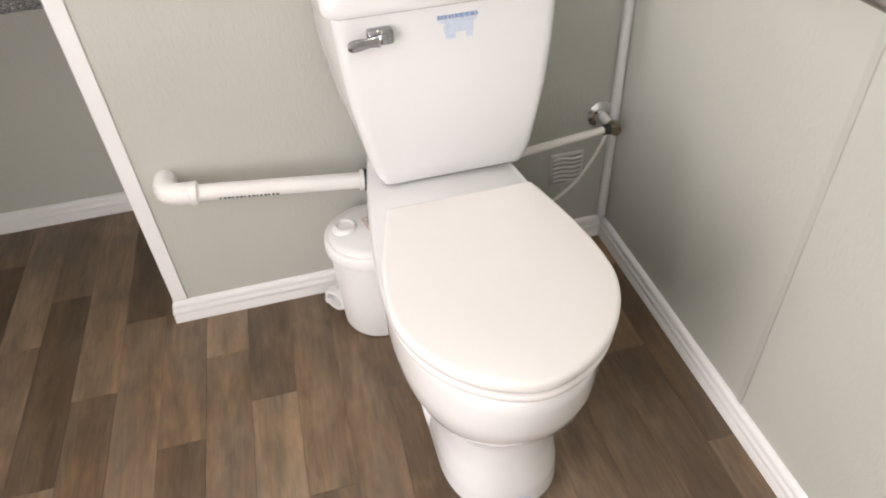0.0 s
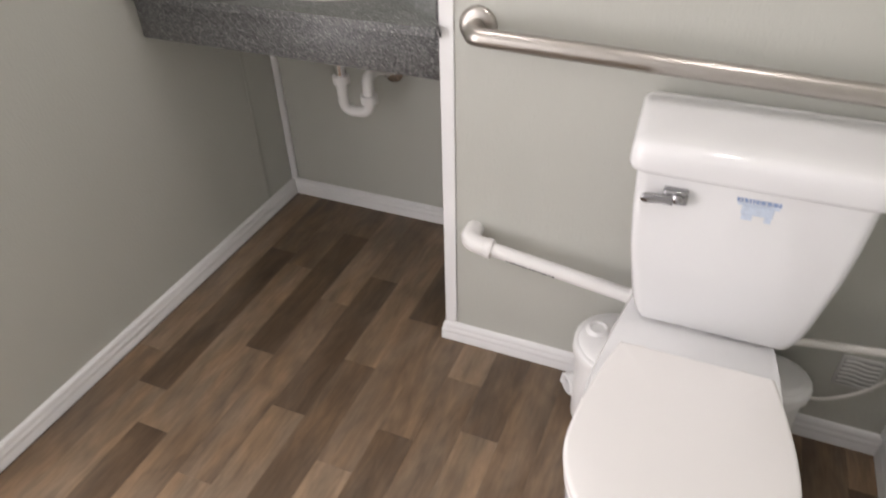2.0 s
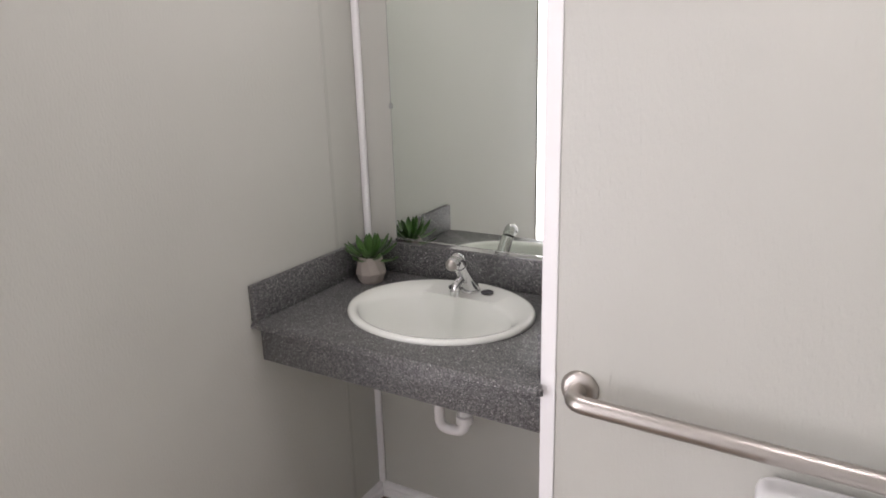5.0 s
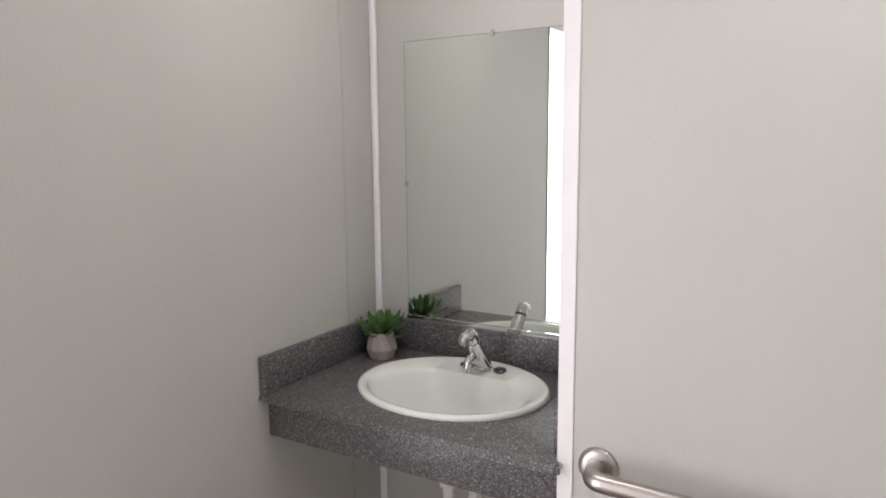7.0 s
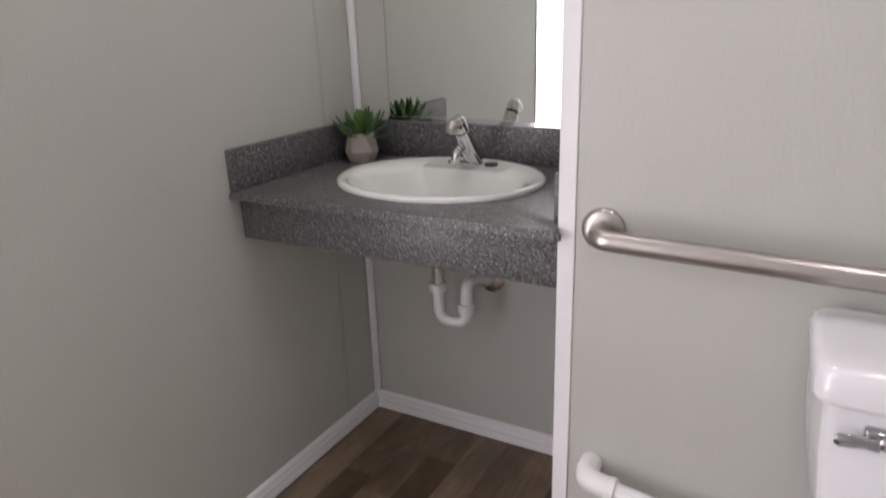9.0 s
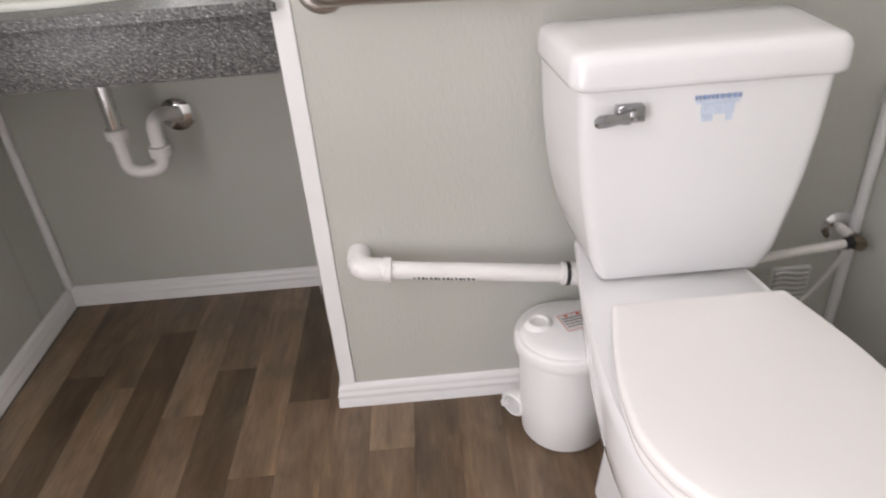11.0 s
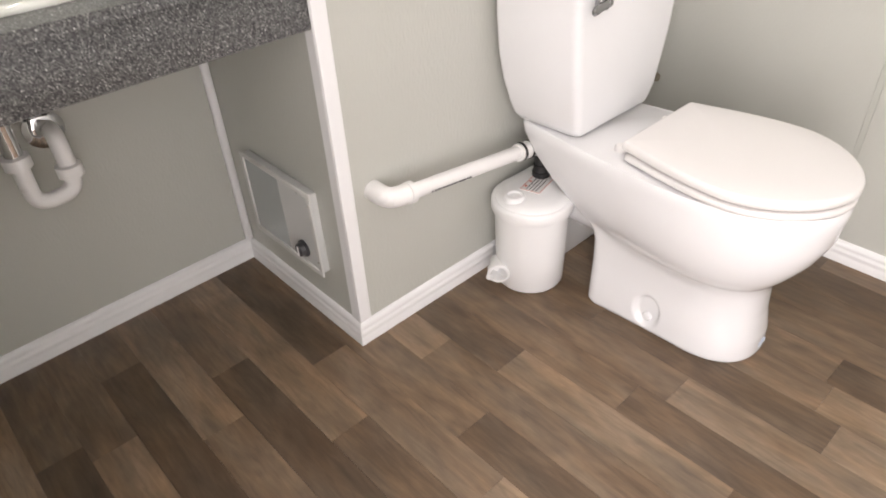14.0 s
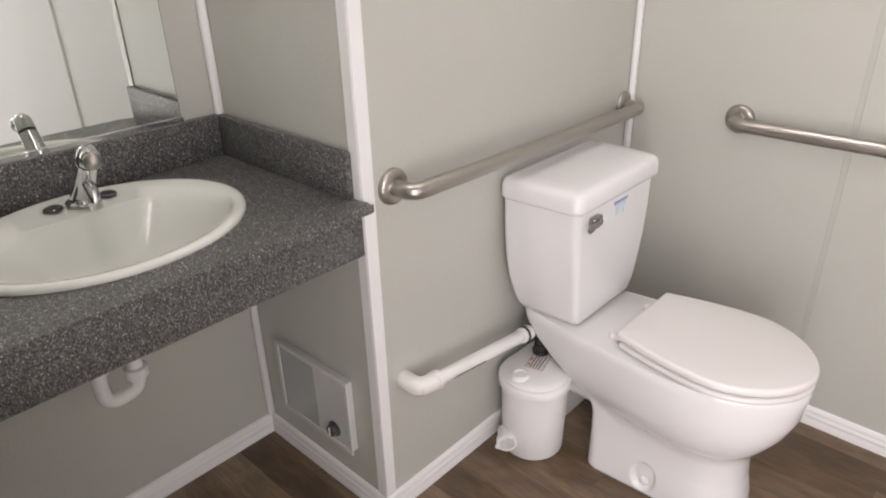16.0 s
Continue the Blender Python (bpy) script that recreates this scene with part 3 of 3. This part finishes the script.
def supply():
    root = thing("stop_valve", (0.955, 0, 0.33), "chrome wall stop valve with round wall plate", "valve")
    x, z = 1.0, 0.347
    part("wall_plate", lathe((x, 0, z), (0, -1, 0), [(0, 0.032), (0.003, 0.032), (0.008, 0.026), (0.011, 0.016), (0.011, 0.01)], 32), CHROME, root)
    part("stem", tube([(x, 0, z), (x, -0.06, z)], 0.0095, n=16), PVC, root, "white valve stem")
    part("valve_body", lathe((x, -0.05, z), (0, -1, 0), [(0, 0.012), (0.004, 0.0145), (0.022, 0.0145), (0.024, 0.011), (0.03, 0.011)], 8), BRASS, root, "dull brass valve body")
    part("collar", lathe((x - 0.001, -0.065, z), (-1, 0, 0), [(0.008, 0.012), (0.022, 0.012), (0.024, 0.009)], 16), BLACK, root, "dark collar nut")
    hose = thing("supply_hose", (0.85, -0.1, 0.33), "white water supply hose running to the tank", "hose")
    part("hose", tube([(x - 0.02, -0.065, z), (0.745, -0.12, 0.362), (0.7, -0.125, 0.38), (0.7, -0.125, 0.425)], 0.0085, 0.05, n=14), CORD, hose)
    cord = thing("pump_cord", (0.9, -0.02, 0.2), "thin white electric cord hanging from the valve to the pump", "cord")
    part("cord", tube([(x - 0.012, -0.062, z - 0.008), (0.972, -0.055, 0.28), (0.93, -0.05, 0.205), (0.865, -0.06, 0.17), (0.82, -0.09, 0.2), (0.78, -0.1, 0.235)], 0.0035, 0.04, n=8), CORD, cord)
    vent = thing("wall_vent", (0.9, 0, 0.2), "white louvred vent plate low on the wall", "vent")
    part("plate", box((0.886, -0.006, 0.176), (0.967, 0.0, 0.262), 0.003), VENTGREY, vent)
    # flat grey sheet: shade between the louvres put into its colour
    part("vent_shade_sheet", box((0.892, -0.0068, 0.183), (0.961, -0.0061, 0.256)), material("vent_shadow_grey", (0.38, 0.38, 0.37), 0.7, vary=0.1), vent, "flat grey sheet coloured as the shade behind the louvres")
    for i in range(6):
        zz = 0.188 + 0.0118 * i
        rows = []
        for k in range(13):
            xx, dz = 0.8935 + 0.066 * k / 12, 0.0026 * math.sin(2 * math.pi * k / 12)
            rows.append([Vector((xx, -0.0065, zz + dz)), Vector((xx, -0.0105, zz + dz)), Vector((xx, -0.0105, zz + dz + 0.003)), Vector((xx, -0.0065, zz + dz + 0.0045))])
        part("louvre", loft(rows), VENTGREY, vent)


supply()


# ---- grab bars ----
def grab_bar(name, a, b, out, label):
    """Wall bar between the flange centres a and b; out points into the room."""
    a, b, o = Vector(a), Vector(b), Vector(out)
    root = thing(name, a, label, "grab bar", "grab bars")
    r, off = 0.0175, 0.06
    part("bar", tube([a, a + o * off, b + o * off, b], r, 0.05, n=24, steps=10), STEEL, root)
    for p in (a, b):
        part("flange", lathe(p, o, [(0, 0.0385), (0.004, 0.0385), (0.009, 0.036), (0.0125, 0.03), (0.0135, 0.02), (0.0135, 0.016)], 40), STEEL, root, "round steel flange cover")


grab_bar("grab_bar", (0.078, 0, 0.852), (0.998, 0, 0.832), (0, -1, 0), "brushed steel grab bar above the toilet tank")
grab_bar("grab_bar", (RIGHT, -0.325, 0.836), (RIGHT, -1.36, 0.836), (-1, 0, 0), "brushed steel grab bar on the side wall")


# ---- vanity ----
CT, CY, CZB, SPLASH = 0.845, -0.028, 0.726, 0.096
SX, SY, SA, SB = -0.388, 0.253, 0.254, 0.213


def ellipse(c, a, b, z, n=64):
    return [Vector((c[0] + a * math.cos(2 * math.pi * i / n), c[1] + b * math.sin(2 * math.pi * i / n), z)) for i in range(n)]


def vanity():
    root = thing("vanity_counter", (SX, 0.2, 0.735), "dark grey speckled laminate counter fixed between the alcove walls", "counter")
    # slab with an oval hole
    own = bmesh.new()
    hole = ellipse((SX, SY), SA - 0.02, SB - 0.02, CT)
    x0, x1, y0, y1 = LEFT + 0.001, -0.0005, CY, BACK - 0.001
    n = len(hole)
    outer = []
    for p in hole:
        d = p - Vector((SX, SY, CT))
        k = min(((x1 - SX) / d.x if d.x > 1e-9 else 9e9), ((x0 - SX) / d.x if d.x < -1e-9 else 9e9), ((y1 - SY) / d.y if d.y > 1e-9 else 9e9), ((y0 - SY) / d.y if d.y < -1e-9 else 9e9))
        outer.append(Vector((SX + d.x * k, SY + d.y * k, CT)))
    for corner in ((x0, y0), (x1, y0), (x0, y1), (x1, y1)):
        c = Vector((*corner, CT))
        i = min(range(n), key=lambda j: (outer[j] - c).length)
        outer[i] = c
    dz = Vector((0, 0, -0.018))
    top, topi = [own.verts.new(p) for p in outer], [own.verts.new(p) for p in hole]
    bot, boti = [own.verts.new(p + dz) for p in outer], [own.verts.new(p + dz) for p in hole]
    for i in range(n):
        j = (i + 1) % n
        for q in ((top[i], top[j], topi[j], topi[i]), (bot[i], boti[i], boti[j], bot[j]), (topi[i], topi[j], boti[j], boti[i]), (top[i], bot[i], bot[j], top[j])):
            own.faces.new(q)
    edge = [e for e in own.edges if all(abs(v.co.y - y0) < 1e-6 and abs(v.co.z - CT) < 1e-6 for v in e.verts)]
    bmesh.ops.bevel(own, geom=edge, offset=0.012, segments=4, affect="EDGES", profile=0.5)
    plan = [(x1 + 0.0001, y0 + 0.003), (0.0055, y0 + 0.003), (0.009, y0 + 0.007), (0.002, -0.012), (0.0, -0.0045), (x1 + 0.0001, -0.0045)]
    loft([[Vector((*p, z)) for p in plan] for z in (CT - 0.0175, CT - 0.005)], bm=own)
    part("slab", own, GRANITE, root)
    part("apron", box((LEFT + 0.001, CY + 0.031, CZB), (-0.001, CY + 0.049, CT - 0.0182), 0.002, 2), GRANITE, root, "grey speckled apron panel")
    part("backsplash", box((LEFT + 0.002, BACK - 0.02, CT + 0.0003), (-0.0215, BACK - 0.001, CT + SPLASH), 0.002, 2), GRANITE, root)
    part("side_splash", box((LEFT + 0.001, CY + 0.004, CT + 0.0003), (LEFT + 0.02, BACK - 0.0205, CT + SPLASH), 0.002, 2), GRANITE, root)
    part("side_splash", box((-0.0205, 0.02, CT + 0.0003), (-0.0045, BACK - 0.0015, CT + SPLASH), 0.002, 2), GRANITE, root)


vanity()


def basin():
    root = thing("washbasin", (SX, SY, CT), "white oval ceramic drop-in washbasin set into the counter", "sink")
    c = (SX, SY)
    prof = [(1.0, 0.0005, 0), (1.003, 0.005, 0), (0.99, 0.0105, 0), (0.965, 0.0125, 0), (0.935, 0.0115, 0), (0.9, 0.0095, 0)]
    rings = [ellipse(c, SA * s, SB * s, CT + z) for s, z, _ in prof]
    # bowl set forward of the tap ledge
    for s, z, sh in ((0.855, 0.004, -0.004), (0.82, -0.012, -0.012), (0.78, -0.04, -0.016), (0.7, -0.08, -0.018), (0.56, -0.115, -0.016), (0.36, -0.135, -0.01), (0.14, -0.142, -0.004), (0.09, -0.143, 0)):
        a, b = SA * s, SB * s * 0.86
        ring_ = ellipse((SX, SY - 0.028 + sh * 0.3), a, b, CT + z)
        # flat ledge: the bowl's back edge stays clear of the tap
        lim = SY + 0.098
        rings.append([Vector((p.x, min(p.y, lim - 0.02 * max(0, -z * 10)), p.z)) for p in ring_])
    part("basin", loft(rings, cap=False), BASINWHITE, root, sharp=70)
    under = [ellipse((SX, SY - 0.02), SA * s, SB * s * 0.9, CT + z) for s, z in ((0.88, -0.004), (0.85, -0.04), (0.74, -0.09), (0.55, -0.14), (0.2, -0.158), (0.1, -0.158))]
    part("underside", loft(under, cap=False), CERAMIC, root, sharp=70)
    part("drain_ring", lathe((SX, SY - 0.03, CT - 0.1435), (0, 0, 1), [(-0.01, 0.026), (0.001, 0.026), (0.003, 0.024), (0.002, 0.018), (-0.004, 0.016), (-0.004, 0.001)], 28), CHROME, root, "chrome drain ring")
    for s in (-1, 1):
        part("hole_cover", lathe((SX + 0.014 + s * 0.051, SY + 0.148, CT + 0.0108), (0, 0, 1), [(0, 0.0175), (0.003, 0.0175), (0.005, 0.014), (0.0045, 0.001)], 28), KNOB, root, "dark hole cover")


basin()


def faucet():
    fx, fy, fz = SX + 0.013, SY + 0.137, CT + 0.011
    root = thing("faucet", (fx, fy, fz), "polished chrome push tap with slanted body on the basin ledge", "faucet")
    d, h = Vector((0.03, -0.62, 0.8)).normalized(), Vector((-0.12, -0.95, -0.26)).normalized()
    base = Vector((fx + 0.004, fy + 0.014, fz))
    part("foot", lathe((fx, fy + 0.008, fz), (0, 0, 1), [(0, 0.028), (0.004, 0.028), (0.007, 0.024)], 28), CHROME, root)
    part("body", lathe(base, d, [(-0.012, 0.0225), (0.03, 0.021), (0.117, 0.0185), (0.118, 0.017)], 32), CHROME, root)
    part("collar", lathe(base + d * 0.118, d, [(-0.001, 0.0172), (0.005, 0.0172)], 28), BLACK, root, "dark ring below the cap")
    part("cap", lathe(base + d * 0.123, d, [(0, 0.0185), (0.022, 0.018), (0.03, 0.0155), (0.036, 0.011), (0.038, 0.001)], 32), CHROME, root)
    top = base + d * 0.143
    head = part("head", lathe(top, h, [(-0.006, 0.010), (0.006, 0.016), (0.018, 0.0185), (0.026, 0.018), (0.028, 0.0165)], 32), CHROME, root, "chrome push button head")
    part("button", lathe(top + h * 0.0278, h, [(0, 0.0163), (0.006, 0.015), (0.011, 0.0115), (0.014, 0.006), (0.0145, 0.001)], 28), STEEL, head, "dull grey domed push button")
    s0 = base + d * 0.07 + h * 0.012
    s1 = s0 + h * 0.034
    part("spout", tube([s0, s1, s1 + Vector((-0.002, -0.003, -0.024))], 0.0105, 0.014, n=18), CHROME, root)
    part("aerator", lathe(s1 + Vector((-0.002, -0.003, -0.022)), (0, -0.05, -1), [(-0.004, 0.0122), (0.009, 0.0122), (0.01, 0.009)], 20), CHROME, root)


faucet()


def trap():
    xa, xb, y, zb = -0.452, -0.374, 0.34, 0.436
    root = thing("sink_trap", (xa, y, 0.45), "white plastic drain trap under the basin with chrome tailpiece", "pipe")
    part("tailpiece", tube([(xa, y, 0.70), (xa, y, 0.53)], 0.016, n=20), CHROME, root, "chrome tailpiece")
    part("u_bend", tube([(xa, y, 0.54), (xa, y, zb), (xb, y + 0.01, zb), (xb, y + 0.01, 0.5)], 0.0155, 0.034, n=20, steps=10), PVC, root)
    part("slip_nut", lathe((xa, y, 0.52), (0, 0, 1), [(0, 0.019), (0, 0.0245), (0.022, 0.0245), (0.024, 0.018)], 16), PVC, root, "white slip nut")
    part("slip_nut", lathe((xb, y + 0.01, 0.468), (0, 0, 1), [(0, 0.019), (0, 0.0245), (0.022, 0.0245), (0.024, 0.018)], 16), PVC, root, "white slip nut")
    part("trap_arm", tube([(xb, y + 0.01, 0.49), (xb, y + 0.012, 0.545), (xb + 0.004, y + 0.06, 0.548), (xb + 0.008, BACK, 0.515)], 0.0165, 0.04, n=20), PVC, root)
    part("wall_plate", lathe((xb + 0.008, BACK, 0.515), (0, -1, 0), [(0, 0.04), (0.003, 0.04), (0.009, 0.03), (0.012, 0.018)], 32), CHROME, root, "chrome wall plate")


trap()


# ---- mirror ----
def mirror():
    x0, x1, z0, z1 = -0.668, -0.103, CT + SPLASH, 1.75
    y = BACK
    root = thing("wall_mirror", ((x0 + x1) / 2, y, z0), "frameless rectangular wall mirror above the backsplash", "mirror")
    part("glass", box((x0, y - 0.007, z0), (x1, y - 0.0006, z1)), MIRROR, root, "silvered mirror glass")
    bm = box((x0 - 0.0015, y - 0.0066, z0), (x0 - 0.0001, y - 0.0006, z1))
    box((x1 + 0.0001, y - 0.0066, z0), (x1 + 0.0015, y - 0.0006, z1), bm=bm)
    box((x0, y - 0.0066, z1 + 0.0001), (x1, y - 0.0006, z1 + 0.0015), bm=bm)
    part("edge", bm, MIRROREDGE, root, "dark green glass edge")
    part("bottom_channel", box((x0 - 0.004, y - 0.012, z0 - 0.001), (x1 + 0.004, y - 0.0072, z0 + 0.012), 0.001, 1), CHROME, root, "bright metal bottom channel")
    xm, zm = (x0 + x1) / 2, (z0 + z1) / 2
    for cx, cz in ((xm, z1), (x0, zm), (x1, zm)):
        part("clip", box((cx - 0.005, y - 0.012, cz - 0.006), (cx + 0.005, y - 0.0075, cz + 0.009), 0.002), CLEAR, root, "clear plastic mirror clip")


mirror()


# ---- plant ----
def plant():
    px, py, pz = -0.692, 0.372, CT
    root = thing("potted_plant", (px, py, pz), "small green artificial succulent in a faceted beige pot", "plant")
    rings = []
    for z, r, tw in ((0, 0.034, 0), (0.003, 0.036, 0), (0.03, 0.0465, 0.5), (0.074, 0.035, 0), (0.078, 0.033, 0), (0.077, 0.029, 0), (0.06, 0.028, 0)):
        rings.append([Vector((px + r * math.cos(2 * math.pi * (i + tw) / 10), py + r * math.sin(2 * math.pi * (i + tw) / 10), pz + z)) for i in range(10)])
    part("pot", loft(rings), POT, root, "faceted beige concrete pot", sharp=28)
    part("soil", lathe((px, py, pz + 0.057), (0, 0, 1), [(0, 0.026), (0.012, 0.027), (0.015, 0.02), (0.016, 0.001)], 16), SOIL, root)
    rng = random.Random(7)
    for k in range(24):
        ang = k * 2.39996
        f = k / 23
        length = 0.098 - 0.036 * f + rng.uniform(-0.008, 0.008)
        rise = radians(2 + 56 * f + rng.uniform(-9, 9))
        w = 0.0105 - 0.003 * f
        h = Vector((math.cos(ang), math.sin(ang), 0))
        side = Vector((-h.y, h.x, 0))
        own = bmesh.new()
        rows = []
        for i in range(8):
            s = i / 7
            bend = rise + 0.5 * (s - 0.5)
            p = Vector((px, py, pz + 0.07 + 0.012 * f)) + h * (0.006 + length * s * math.cos(bend)) + Vector((0, 0, length * s * math.sin(bend)))
            ww = w * (0.55 + 1.6 * s - 0.2 * s * s) * (1 - s ** 3.2) + 0.0004
            nrm = side.cross(h * math.cos(bend) + Vector((0, 0, math.sin(bend)))).normalized()
            rows.append([p - side * ww + nrm * -0.0028, p - nrm * 0.0006, p + side * ww + nrm * -0.0028, p + nrm * 0.0012])
        part("leaf", loft(rows, bm=own), LEAF, root)


plant()


# ---- heater on the chase side ----
def heater():
    y0, y1, z0, z1 = 0.09, 0.378, 0.15, 0.37
    root = thing("wall_heater", (0, 0.25, 0.13), "pale grey wall heater with raised frame and dark dial", "heater")
    part("body", box((-0.018, y0 + 0.006, z0 + 0.006), (-0.0005, y1 - 0.006, z1 - 0.006), 0.002), HEATBODY, root)
    bm = box((-0.024, y0, z1 - 0.014), (-0.0184, y1, z1), 0.002)
    box((-0.024, y0, z0), (-0.0184, y1, z0 + 0.014), 0.002, bm=bm)
    box((-0.024, y0, z0 + 0.0142), (-0.0184, y0 + 0.014, z1 - 0.0142), 0.002, bm=bm)
    box((-0.024, y1 - 0.014, z0 + 0.0142), (-0.0184, y1, z1 - 0.0142), 0.002, bm=bm)
    part("frame", bm, VENTGREY, root, "pale grey raised frame")
    part("face", box((-0.0205, y0 + 0.0145, z0 + 0.0145), (-0.0186, y0 + 0.132, z1 - 0.0145)), HEATBODY, root)
    part("grille", box((-0.0205, y0 + 0.1325, z0 + 0.0145), (-0.0186, y1 - 0.0145, z1 - 0.0145)), HEATGLASS, root, "smooth grey panel")
    k = part("dial", lathe((-0.0206, y0 + 0.066, z0 + 0.05), (-1, 0, 0), [(0, 0.021), (0.004, 0.021), (0.005, 0.017), (0.016, 0.015), (0.017, 0.012)], 28), KNOB, root, "dark grey thermostat dial")
    part("pointer", box((-0.040, y0 + 0.064, z0 + 0.038), (-0.0378, y0 + 0.068, z0 + 0.062)), TRIM, k)
    for z in (z0 + 0.04, z1 - 0.03):
        part("screw", lathe((-0.0242, y0 + 0.007, z), (-1, 0, 0), [(-0.001, 0.003), (0.001, 0.003), (0.0012, 0.001)], 10), STEEL, root)


heater()


# ---- ceiling lights ----
def ceiling_light(x, y):
    root = thing("ceiling_light", (x, y, TOP), "round white flush ceiling light, switched on", "ceiling light", "ceiling lights")
    part("housing", lathe((x, y, TOP), (0, 0, -1), [(0, 0.075), (0.012, 0.075), (0.016, 0.07), (0.016, 0.052)], 32), TRIM, root)
    part("diffuser", lathe((x, y, TOP - 0.0155), (0, 0, -1), [(0, 0.0515), (0.004, 0.049), (0.006, 0.038), (0.007, 0.001)], 32), DIFFUSER, root, "glowing white diffuser")


for x, y in ((-0.3, -0.02), (0.6, -0.3)):
    ceiling_light(x, y)

# ---- floor planks ----
PW = 0.0915
FLOOR = bpy.data.objects["floor"]
# by column: tone of the plank at the back, then each joint and the tone before it
LAID = {-7: (1, (0.167, 0), (-0.436, 2)), -6: (1, (0.115, 2), (-0.54, 0)), -5: (1, (0.315, 0), (-0.234, 1)), -4: (2, (0.005, 1), (-0.617, 2)),
        -3: (1, (0.148, 0), (-0.378, 2)), -2: (2, (-0.18, 0)), -1: (0, (0.02, 1), (-0.476, 2)), 0: (1, (-0.349, 0)), 1: (2, (-0.14, 1), (-0.72, 2)),
        2: (0, (-0.285, 2)), 3: (1, (-0.526, 0)), 4: (1, (-0.587, 2)), 5: (1, (-0.33, 0), (-0.86, 2))}
rng = random.Random(11)
for col in range(-8, 12):
    x = -0.037 + col * PW
    xa, xb = max(x, LEFT + 0.0005), min(x + PW, RIGHT - 0.0005)
    if xb - xa < 0.01:
        continue
    tone, *joints = LAID.get(col, (rng.choice((1, 2)), (BACK - rng.uniform(0.3, 0.9), rng.choice((0, 1)))))
    runs = [(BACK - 0.001, tone), *joints]
    while runs[-1][0] > FRONT + 0.3:
        runs.append((runs[-1][0] - rng.choice((0.5, 0.57, 0.62)), (runs[-1][1] + rng.choice((1, 2))) % 3))
    runs = [r for r in runs if r[0] > FRONT + 0.02] + [(FRONT + 0.001, 0)]
    for (a, tone), (b, _) in zip(runs, runs[1:]):
        rings = [[Vector((xa + i, b + i, z)), Vector((xb - i, b + i, z)), Vector((xb - i, a - i, z)), Vector((xa + i, a - i, z))] for z, i in ((-0.002, 0.0002), (-0.0002, 0.0002), (0.0, 0.0006))]
        part("plank", loft(rings), PLANKS[tone], FLOOR, sharp=20)
